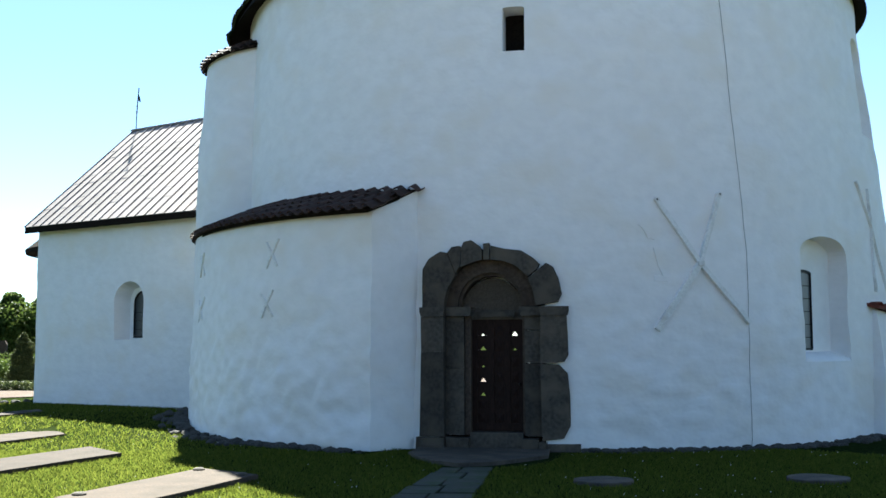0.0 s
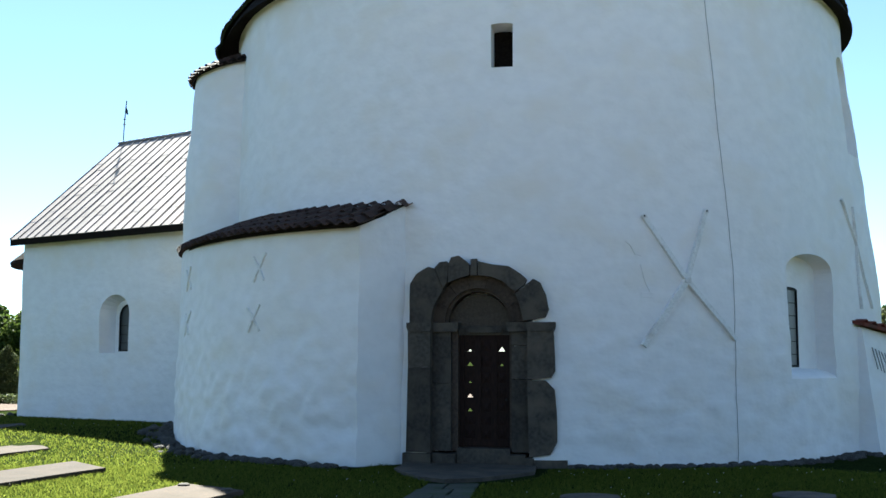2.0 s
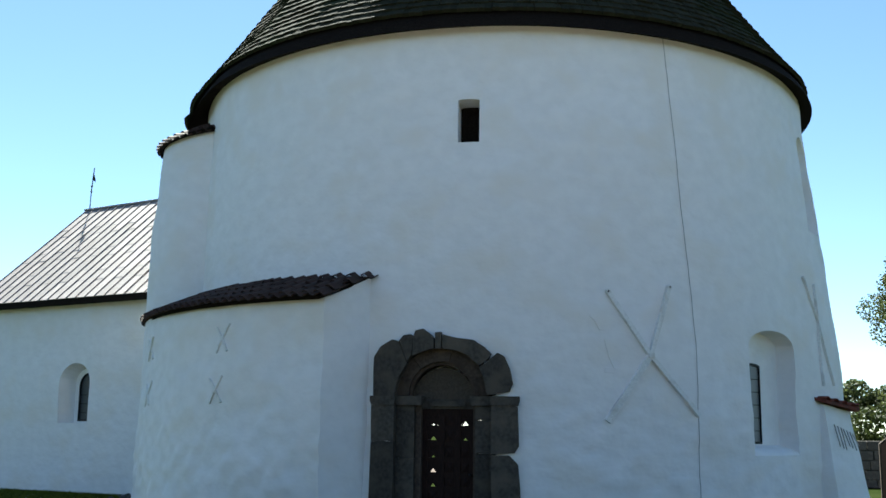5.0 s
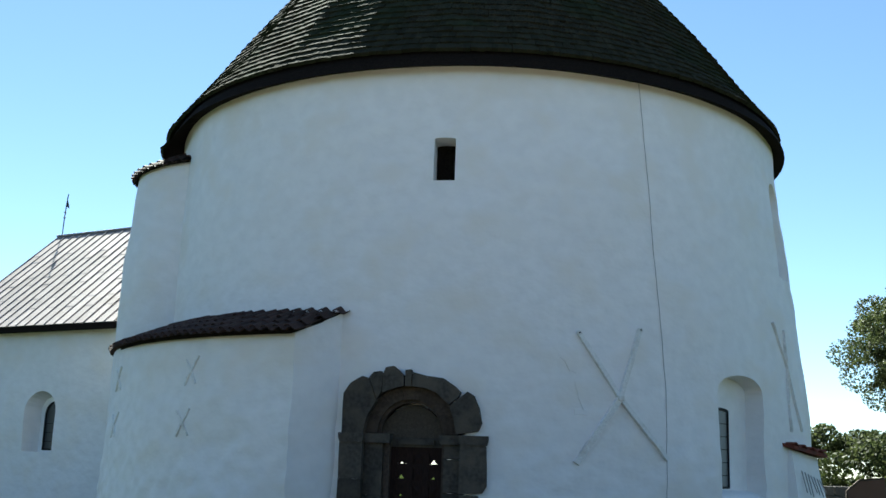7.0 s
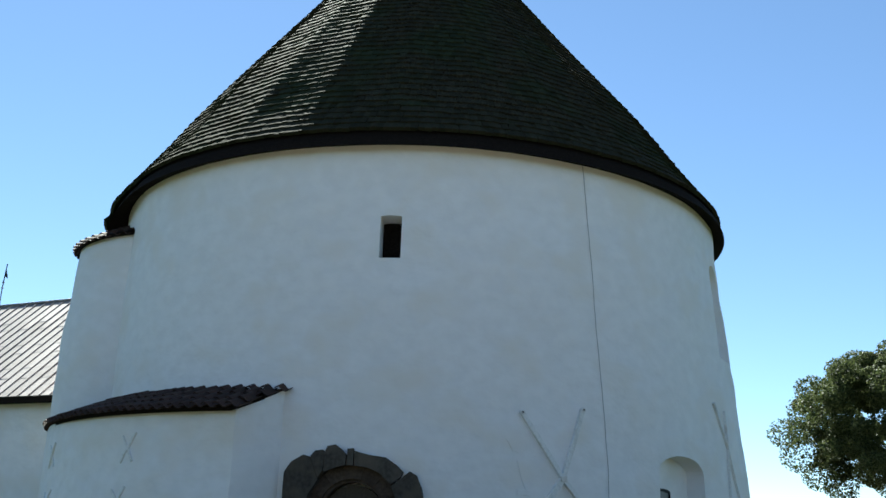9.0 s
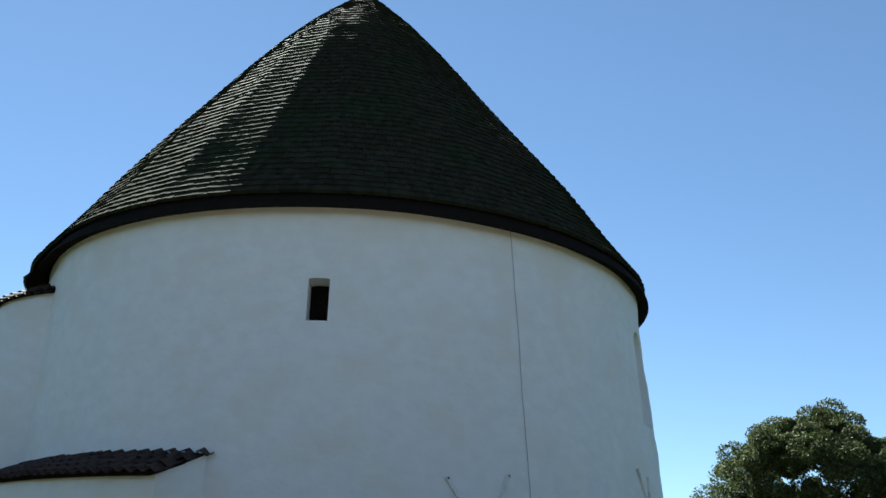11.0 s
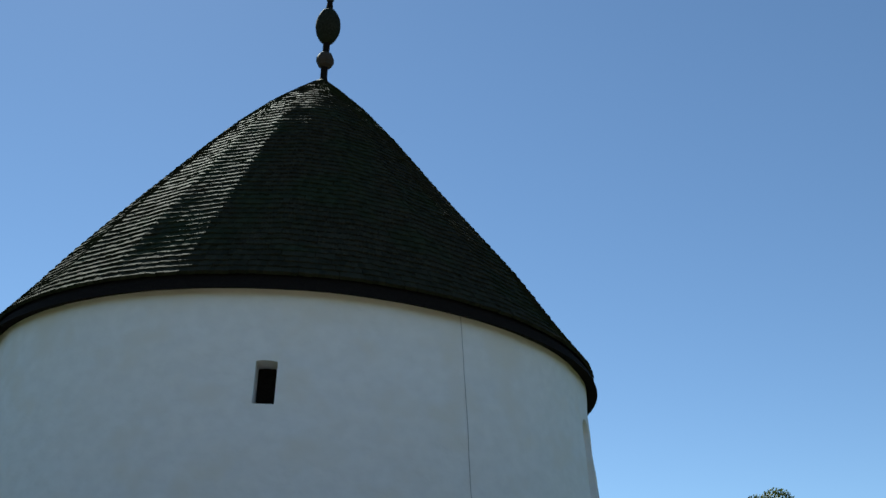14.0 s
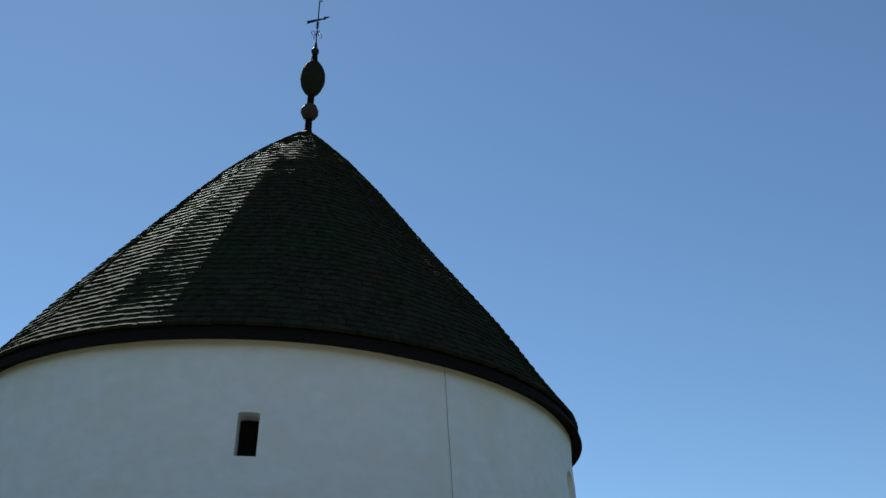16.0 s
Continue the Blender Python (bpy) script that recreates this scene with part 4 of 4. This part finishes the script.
# ---- stones lying on the lawn ----
def ground_slab(name, corners, thick, label, group, mat=SLAB, lift=0.0, rounded=False):
    pts = [Vector((x, y, 0)) for x, y in corners]
    c = sum(pts, Vector()) / len(pts)
    bm = bmesh.new()
    if rounded:
        pts = [c + Vector(((p - c).x, (p - c).y, 0)) for p in pts]
    top = [bm.verts.new((p.x - c.x, p.y - c.y, thick)) for p in pts]
    f = bm.faces.new(top)
    res = bmesh.ops.extrude_face_region(bm, geom=[f])
    for v in [e for e in res["geom"] if isinstance(e, bmesh.types.BMVert)]:
        v.co.z = -0.12
    bmesh.ops.recalc_face_normals(bm, faces=bm.faces)
    es = [e for e in bm.edges if all(v.co.z > thick - 0.001 for v in e.verts)]
    bmesh.ops.bevel(bm, geom=es, offset=0.018, segments=2, affect="EDGES", profile=0.6)
    bmesh.ops.triangulate(bm, faces=[g for g in bm.faces if len(g.verts) > 4])
    bmesh.ops.subdivide_edges(bm, edges=[e for e in bm.edges if e.calc_length() > 0.25], cuts=3, use_grid_fill=True)
    for v in bm.verts:
        v.co += noise.noise_vector((v.co + c) * 2.5) * 0.008
    ob = thing(name, bm, mat, label, "grave slab" if group == "grave slabs" else "paving stone", group)
    ob.location = (c.x, c.y, ground_height(c.x, c.y) + lift)
    return ob


SLABS = [((-3.52, 15.72), (-2.55, 14.92), (-3.6, 11.9), (-4.57, 12.72)),
         ((-6.16, 18.89), (-5.28, 17.76), (-6.78, 13.96), (-7.66, 15.09)),
         ((-8.40, 23.3), (-7.65, 21.9), (-9.05, 18.2), (-9.8, 19.6)),
         ((-10.3, 27.5), (-9.8, 26.5), (-10.9, 23.2), (-11.4, 24.2))]
for i, c in enumerate(SLABS):
    slab = ground_slab("grave_slab", c, 0.09 - 0.012 * i, "flat weathered limestone grave slab lying in the lawn", "grave slabs", rounded=True)
    if i == 0:
        a, b, d = (Vector((*p, 0)) for p in (c[0], c[1], c[3]))
        for s, t in ((0.12, 0.07), (0.86, 0.07), (0.14, 0.9)):
            p = a + (b - a) * s + (d - a) * t - slab.location
            bm = bmesh.new()
            lathe(bm, [(0.085, 0.0), (0.085, 0.02), (0.06, 0.035)], (p.x, p.y, 0.088), 14)
            part("lifting_ring", bm, GRANITE, slab, "dark round ring plate")


def oval(cx, cy, rx, ry, n=14, seed=0):
    rr = random.Random(seed)
    return [(cx + rx * math.cos(2 * math.pi * i / n) * rr.uniform(0.92, 1.05), cy + ry * math.sin(2 * math.pi * i / n) * rr.uniform(0.92, 1.05)) for i in range(n)]


ground_slab("stepping_stone", oval(2.13, 14.4, 0.42, 0.40, 14, 1), 0.055, "flat grey stone sunk in the shaded lawn", "lawn stones", GRANITE)
ground_slab("stepping_stone", oval(5.05, 14.65, 0.42, 0.42, 14, 2), 0.055, "flat grey stone sunk in the shaded lawn", "lawn stones", GRANITE)
path_rng = random.Random(8)
PATHSTONE = material("path_stone", (0.058, 0.058, 0.048), 0.9, spread=0.25, scale=3, fine=30, bump=0.5, depth=0.012,
                     second=(0.045, 0.056, 0.028), patch=0.5, per="object", spec=0.2)
for k in range(9):
    y1, y0 = 16.2 - 0.72 * k, 16.2 - 0.72 * (k + 1) + 0.03
    xc = lambda y: 0.40 - 0.155 * (16.5 - y)
    hw = 0.40 + 0.025 * k
    cutx = path_rng.uniform(-0.12, 0.12)
    for a, b in ((-hw, cutx - 0.012), (cutx + 0.012, hw)):
        j = lambda: path_rng.uniform(-0.02, 0.02)
        ground_slab("path_stone", [(xc(y1) + a + j(), y1 + j()), (xc(y0) + a + j(), y0 + j()), (xc(y0) + b + j(), y0 + j()), (xc(y1) + b + j(), y1 + j())],
                    0.03 + path_rng.uniform(-0.008, 0.01), "worn grey paving stone in the path to the portal", "path stones", PATHSTONE)

# ---- gravel walk beyond the chancel, continued unseen round the back to brighten door gaps ----
bm = bmesh.new()
inner_pts = [(-14.6, 31.8), (-12.9, 33.6), (-11.0, 38.0), (-4, 42), (6, 42), (16, 40), (24, 34)]
outer_pts = [(-26, 37.0), (-24, 41.5), (-18, 52.0), (-4, 62), (8, 62), (22, 54), (34, 42)]
ia = [bm.verts.new((x, y, ground_height(x, y) + 0.03)) for x, y in inner_pts]
oa = [bm.verts.new((x, y, ground_height(x, y) + 0.03)) for x, y in outer_pts]
mid = [bm.verts.new(((a.co.x + b.co.x) / 2, (a.co.y + b.co.y) / 2, ground_height((a.co.x + b.co.x) / 2, (a.co.y + b.co.y) / 2) + 0.05)) for a, b in zip(ia, oa)]
for rowa, rowb in ((ia, mid), (mid, oa)):
    for i in range(len(ia) - 1):
        bm.faces.new((rowa[i], rowa[i + 1], rowb[i + 1], rowb[i]))
bmesh.ops.recalc_face_normals(bm, faces=bm.faces)
for f in bm.faces:
    if f.normal.z < 0:
        f.normal_flip()
thing("road", bm, GRAVEL, "pinkish gravel walk beyond the chancel, its unseen run round the back added", "gravel walk", kind="structure")

# unseen gravel sheet behind the camera, added to bounce warm light onto the walls
BOUNCE_GRAVEL = material("pale_gravel", (0.125, 0.10, 0.08), 0.95, spread=0.3, scale=1.2, fine=45, bump=0.8, depth=0.02,
                     second=(0.15, 0.125, 0.10), patch=0.55)
bm = bmesh.new()
bounce_rows = [[bm.verts.new((x, y, 0.07)) for x in range(-24, 25, 4)] for y in (-32, -26, -20, -14, -8, -3, 2, 7)]
for a, b in zip(bounce_rows, bounce_rows[1:]):
    for i in range(len(a) - 1):
        bm.faces.new((a[i], a[i + 1], b[i + 1], b[i]))
thing("forecourt", bm, BOUNCE_GRAVEL, "unseen pale gravel south of the lawn, added for its bounced light", "gravel walk", kind="structure")

# ---- rubble along the wall's foot ----
rub_rng = random.Random(21)
stone_meshes = []
for k in range(7):
    bm = bmesh.new()
    bmesh.ops.create_icosphere(bm, subdivisions=2, radius=1.0)
    for v in bm.verts:
        v.co += noise.noise_vector(v.co * 1.1 + Vector((k * 7.0, 0, 0))) * 0.38
        v.co.z *= 0.62
    stone_meshes.append(mesh("stone", bm, RUBBLE))
rubble = holder("stone_border", "strip of dark field stones along the foot of the wall", "stone border", kind="structure")


def drop_stone(x, y, size):
    ob = new("stone", rub_rng.choice(stone_meshes))
    ob.parent = rubble
    ob.matrix_basis = (Matrix.Translation((x, y, ground_height(x, y) + size * 0.18)) @ Matrix.Rotation(rub_rng.uniform(0, 6.28), 4, "Z")
                       @ Matrix.Diagonal((size * rub_rng.uniform(0.8, 1.35), size * rub_rng.uniform(0.7, 1.0), size * rub_rng.uniform(0.8, 1.2), 1)))


for i in range(230):
    ph = rub_rng.uniform(-104, -27)
    k = max(0.0, min(40.0, (-27.7 - ph) / 1.85))
    p = polar(ph, 8.25 + 0.25 * min(1, k / 30) + abs(rub_rng.gauss(0, 0.2)) + 0.05, 0)
    drop_stone(p.x, p.y, rub_rng.uniform(0.05, 0.12))
for i in range(300):
    ph = rub_rng.uniform(-1.5, 62)
    p = polar(ph, 7.42 + max(0, (ph - 48) / 18) * 0.35 + abs(rub_rng.gauss(0, 0.17)) + 0.02, 0)
    drop_stone(p.x, p.y, rub_rng.uniform(0.04, 0.10))
for i in range(60):
    t = rub_rng.uniform(0, 1)
    p = CA.lerp(CB, 0.72 + 0.28 * t) - inward * abs(rub_rng.gauss(0, 0.7))
    drop_stone(p.x, p.y, rub_rng.uniform(0.08, 0.17))
for i in range(14):
    drop_stone(rub_rng.gauss(-6.0, 0.35), rub_rng.gauss(24.3, 0.4), rub_rng.uniform(0.1, 0.17))
for i in range(16):
    p = CA + Vector((-0.9, 0.2, 0)) + Vector((rub_rng.gauss(0, 0.5), rub_rng.gauss(0, 0.6), 0))
    drop_stone(p.x, p.y, rub_rng.uniform(0.08, 0.16))


# ---- plants ----
def leaf_cloud(lobes, per, size, seed, flat=0.6):
    """Many small folded leaves, thick towards the outside of each lobe."""
    r = np.random.default_rng(seed)
    vs, fs = [], []
    for (cx, cy, cz, rx, ry, rz) in lobes:
        n = per
        d = r.normal(size=(n, 3))
        d /= np.linalg.norm(d, axis=1)[:, None]
        rad = r.uniform(0.45, 1.08, n) ** 0.5
        c = np.array([cx, cy, cz]) + d * rad[:, None] * np.array([rx, ry, rz])
        u = r.normal(size=(n, 3))
        u /= np.linalg.norm(u, axis=1)[:, None]
        w = np.cross(u, d + r.normal(size=(n, 3)) * flat)
        w /= np.linalg.norm(w, axis=1)[:, None] + 1e-9
        s = size * r.uniform(0.6, 1.3, n)[:, None]
        base = len(vs)
        quad = np.stack([c - u * s * 0.5, c + w * s * 0.32, c + u * s * 0.5, c - w * s * 0.32], 1).reshape(-1, 3)
        vs.extend(map(tuple, quad))
        fs.extend([(base + 4 * i, base + 4 * i + 1, base + 4 * i + 2, base + 4 * i + 3) for i in range(n)])
    me = bpy.data.meshes.new("leaves")
    me.from_pydata(vs, [], fs)
    return me


def limbs(bm, start, end, r0, r1, depth, rr):
    pts = [start.lerp(end, t) + Vector((rr.gauss(0, 0.05), rr.gauss(0, 0.05), 0)) * (end - start).length * (0.5 if 0 < t < 1 else 0) for t in (0, 0.33, 0.66, 1)]
    rings = []
    for i, p in enumerate(pts):
        r = r0 + (r1 - r0) * i / 3
        d = (end - start).normalized()
        u = d.orthogonal().normalized()
        w = d.cross(u)
        rings.append([bm.verts.new(p + r * (math.cos(k * math.pi / 4) * u + math.sin(k * math.pi / 4) * w)) for k in range(8)])
    for a, b in zip(rings, rings[1:]):
        for k in range(8):
            bm.faces.new((a[k], a[(k + 1) % 8], b[(k + 1) % 8], b[k]))
    if depth:
        for k in range(4):
            d = (end - start)
            tip = end + Vector((rr.gauss(0, 0.6), rr.gauss(0, 0.6), rr.uniform(0.1, 0.7))) * d.length * 0.75
            limbs(bm, end, tip, r1, r1 * 0.45, depth - 1, rr)


def broad_tree(name, at, crown, lobes_n, per, leaf, lobe, seed, mat, label, group="", droop=None):
    """A trunk with limbs under a crown of many leafy lobes: crown is its centre's height and half sizes."""
    rr = random.Random(seed)
    tree = holder(name, label, "tree", group, at=at)
    cz, rx, ry, rz = crown
    bm = bmesh.new()
    limbs(bm, Vector((0, 0, -0.3)), Vector((0.2, 0, cz - rz * 0.75)), 0.38, 0.28, 2, rr)
    part("trunk", bm, BARK, tree)
    lobes = []
    for i in range(lobes_n):
        a, b = rr.uniform(0, 2 * math.pi), math.asin(rr.uniform(-0.75, 1))
        q = rr.uniform(0.55, 0.95)
        s = lobe * rr.uniform(0.6, 1.25)
        lobes.append((rx * q * math.cos(a) * math.cos(b), ry * q * math.sin(a) * math.cos(b), cz + rz * q * math.sin(b), s, s, s * 0.8))
    if droop:
        lobes += droop
    me = leaf_cloud(lobes, per, leaf, seed)
    me.materials.append(mat)
    crown_ob = new("crown", me)
    crown_ob.parent = tree
    return tree


broad_tree("tree", (27.1, 46.0, 0), (7.9, 5.5, 5.0, 4.0), 210, 1000, 0.12, 0.70, 31, LEAF, "large dark green broadleaf tree with a dense rounded crown",
           droop=[(-5.9, 0, 7.4, 0.9, 0.9, 0.7), (-5.3, 0.2, 6.5, 0.9, 0.9, 0.8), (-4.4, 0, 5.6, 0.9, 0.9, 0.7), (-5.0, -0.5, 8.4, 1.1, 1, 0.8), (-3.5, 0, 5.2, 0.8, 0.8, 0.7)])


def leafy_mass(name, lobes, per, leaf, mat, label, category, seed, kind="", group=""):
    me = leaf_cloud(lobes, per, leaf, seed)
    me.materials.append(mat)
    return tagged(new(name, me), label, category, group, kind)


rr = random.Random(77)
lobes = []
for i in range(70):
    x = rr.uniform(18, 46)
    lobes.append((x, 56 + rr.uniform(-1.5, 2.5), rr.uniform(0.6, 3.7), 1.3, 1.2, 1.1))
for i in range(26):
    lobes.append((rr.uniform(18, 46), 57, 3.6 + rr.uniform(-0.3, 0.5), 0.9, 0.9, 0.8))
leafy_mass("far_wood", lobes, 800, 0.22, LEAF, "dark hedge of trees beyond the churchyard wall", "trees", 5, "stuff")
lobes = [(19.2 + rr.gauss(0, 1.0), 44 + rr.gauss(0, 0.6), abs(rr.gauss(1.3, 0.5)), 0.7, 0.7, 0.6) for i in range(16)]
leafy_mass("bush", lobes, 420, 0.2, LEAF_OLIVE, "olive green bush by the churchyard wall", "bush", 6)
lobes = []
for i in range(80):
    x = rr.uniform(-48, -21)
    lobes.append((x, 68 + rr.uniform(-2, 2), rr.uniform(0.5, 3.6), 1.4, 1.3, 1.1))
for i in range(18):
    lobes.append((rr.uniform(-34, -23), 67, rr.uniform(3.2, 4.0), 0.9, 0.9, 0.8))
for i in range(14):
    lobes.append((rr.uniform(-36, -22), 67, rr.uniform(4.0, 4.7), 0.6, 0.6, 0.55))
leafy_mass("tree_belt", lobes, 800, 0.24, LEAF_BRIGHT, "green belt of broadleaf trees beyond the garden", "trees", 7, "stuff")
lobes = [(-17.2 + rr.gauss(0, 0.07), 44 + rr.gauss(0, 0.07), 0.2 + 0.132 * i, 0.52 * (1 - (i / 15) ** 2) + 0.10, 0.5 * (1 - (i / 15) ** 2) + 0.10, 0.34) for i in range(15)]
leafy_mass("conifer_shrub", lobes, 900, 0.085, CONIFER, "dense upright olive-green conifer shrub", "shrub", 8)
for y, x0, x1, h, seed in ((38.5, -22.0, -14.6, 0.34, 1), (46.5, -27.0, -15.5, 0.95, 2), (52.0, -30.0, -17.5, 1.2, 3), (42.5, -25.0, -18.0, 0.7, 4)):
    n = int((x1 - x0) / 0.4)
    lobes = [(x0 + (x1 - x0) * i / n, y + rr.gauss(0, 0.1), ground_height(x0, y) + h * q, 0.35, 0.4, h * 0.42) for i in range(n + 1) for q in (0.35, 0.7)]
    leafy_mass("hedge", lobes, 260, 0.10, LEAF if seed == 1 else LEAF_BRIGHT, "low clipped green garden hedge", "hedge", 40 + seed, group="hedges")
headstone = holder("headstone", "small pale headstone beyond the hedges", "headstone", at=(-22.35, 54.5, 0))
bm = bmesh.new()
prism(bm, rect(-0.3, 0.3, 0.9, 1.5) + [], -0.1, 0.1, 0.02)
part("base", bm, SLAB, headstone)
bm = bmesh.new()
prism(bm, [(-0.2, 1.5), (0.2, 1.5), (0.22, 1.9), (0.12, 2.1), (-0.12, 2.1), (-0.22, 1.9)], -0.08, 0.08, 0.02)
part("stone", bm, SLAB, headstone)
bm = bmesh.new()
box(bm, -0.45, 0.45, -0.3, 0.3, -0.2, 0.9, bevel=0.03)
part("plinth", bm, SLAB, headstone)

# belt behind the camera, unseen; added to hold back low sky light
lobes = [(rr.uniform(-44, 44), -30 + rr.uniform(-3, 3), rr.uniform(1.0, 9.5), 2.2, 2.0, 1.8) for i in range(190)]
leafy_mass("sky_block_trees", lobes, 160, 0.75, LEAF, "unseen belt of tall dark trees, added to block the low southern sky", "trees", 9, "stuff")

# churchyard wall on the west and a leaning slab before it
wall_rng = random.Random(4)
yard_wall = holder("wall_churchyard", "low grey field-stone churchyard wall", "wall", kind="structure")
for k in range(5):
    x = 14.0 + 0.35 * (k % 2)
    while x < 32:
        w = wall_rng.uniform(0.45, 0.8)
        bm = bmesh.new()
        box(bm, x + 0.01, x + w - 0.01, 39.8, 40.4, -0.1 + 0.36 * k, 0.25 + 0.36 * k, bevel=0.04)
        part("stone", bm, RUBBLE, yard_wall)
        x += w
grave = holder("headstone", "brown polished headstone with a pale edge", "headstone", at=(13.05, 27.6, 0))
grave.rotation_euler = (0, 0, radians(-20))
bm = bmesh.new()
prism(bm, [(-0.42, -0.1), (0.5, -0.1), (0.5, 2.0), (-0.1, 1.94), (-0.42, 1.66)], 0.0, 0.16, 0.012)
part("stone", bm, material("brown_granite", (0.13, 0.07, 0.05), 0.35, spread=0.25, scale=6, fine=60, bump=0.1), grave)
bm = bmesh.new()
prism(bm, [(-0.46, -0.1), (-0.42, -0.1), (-0.42, 1.66), (-0.1, 1.94), (0.5, 2.0), (0.5, 2.04), (-0.12, 1.985), (-0.46, 1.68)], -0.01, 0.17, 0)
part("edging", bm, SLAB, grave)

# ---- grass blades and daisies ----
g = np.random.default_rng(9)


def scatter(n, x0, x1, y0, y1):
    p = np.stack([g.uniform(x0, x1, n), g.uniform(y0, y1, n)], 1)
    r = np.hypot(p[:, 0] - CX, p[:, 1] - CY)
    west = np.degrees(np.arctan2(p[:, 0] - CX, CY - p[:, 1]))
    keep = (r > np.where((west < -26) & (west > -105), 8.75, 7.75))
    # clear of the chancel
    d = (p[:, 0] - CA.x) * inward.x + (p[:, 1] - CA.y) * inward.y
    keep &= (d < -0.05)
    keep &= ~((np.abs(p[:, 0] - (0.40 - 0.155 * (16.5 - p[:, 1]))) < 0.42) & (p[:, 1] < 16.9))
    keep &= ((p[:, 0] - 0.75) / 1.25) ** 2 + ((p[:, 1] - 18.6) / 2.3) ** 2 > 1
    for c in SLABS:
        inside = np.ones(n, bool)
        for i in range(4):
            (ax, ay), (bx, by) = c[i], c[(i + 1) % 4]
            inside &= ((bx - ax) * (p[:, 1] - ay) - (by - ay) * (p[:, 0] - ax)) < 0
        keep &= ~inside
    for cx, cy in ((2.13, 14.4), (5.05, 14.65)):
        keep &= np.hypot(p[:, 0] - cx, p[:, 1] - cy) > 0.4
    return p[keep]


def blades(p, low, high, wide):
    n = len(p)
    z = np.array([ground_height(x, y) for x, y in p])
    a = g.uniform(0, 2 * np.pi, n)
    h = g.uniform(low, high, n)
    w = wide * g.uniform(0.6, 1.3, n)
    lean = g.normal(0, 0.5, (n, 2)) * h[:, None]
    base = np.stack([p[:, 0], p[:, 1], z - 0.01], 1)
    side = np.stack([np.cos(a), np.sin(a), np.zeros(n)], 1) * w[:, None]
    tip = base + np.stack([lean[:, 0], lean[:, 1], h], 1)
    return np.stack([base - side, base + side, tip], 1).reshape(-1, 3)


near = blades(scatter(190000, -8.5, 10.0, 12.3, 19.0), 0.025, 0.07, 0.009)
far = blades(scatter(125000, -15.0, 11.0, 19.0, 33.0), 0.03, 0.075, 0.016)
both = np.concatenate([near, far])
me = bpy.data.meshes.new("grass")
me.from_pydata([tuple(v) for v in both], [], [(3 * i, 3 * i + 1, 3 * i + 2) for i in range(len(both) // 3)])
me.materials.append(BLADE)
tagged(new("grass", me), "short green lawn grass blades", "grass", kind="stuff")
p = scatter(520, -13, 8, 12.4, 27)
vs, fs = [], []
for x, y in p:
    s = g.uniform(0.005, 0.011)
    b = len(vs)
    z = ground_height(x, y) + g.uniform(0.03, 0.07)
    vs += [(x - s, y, z - s * 0.5), (x, y - s, z), (x + s, y, z + s * 0.5), (x, y + s, z + s)]
    fs.append((b, b + 1, b + 2, b + 3))
me = bpy.data.meshes.new("daisies")
me.from_pydata(vs, [], fs)
me.materials.append(PETAL)
tagged(new("daisies", me), "tiny white daisies scattered in the lawn", "daisies", kind="stuff")

# ---- the lowest shingle courses on the front, one by one ----
one = bpy.data.meshes.new("shingle")
one.from_pydata(SH_BOX, [], SH_FACES)
one.materials.append(SHINGLE_ONE)
for m in singles:
    ob = new("shingle", one)
    ob.parent = church_tower
    ob.matrix_basis = m
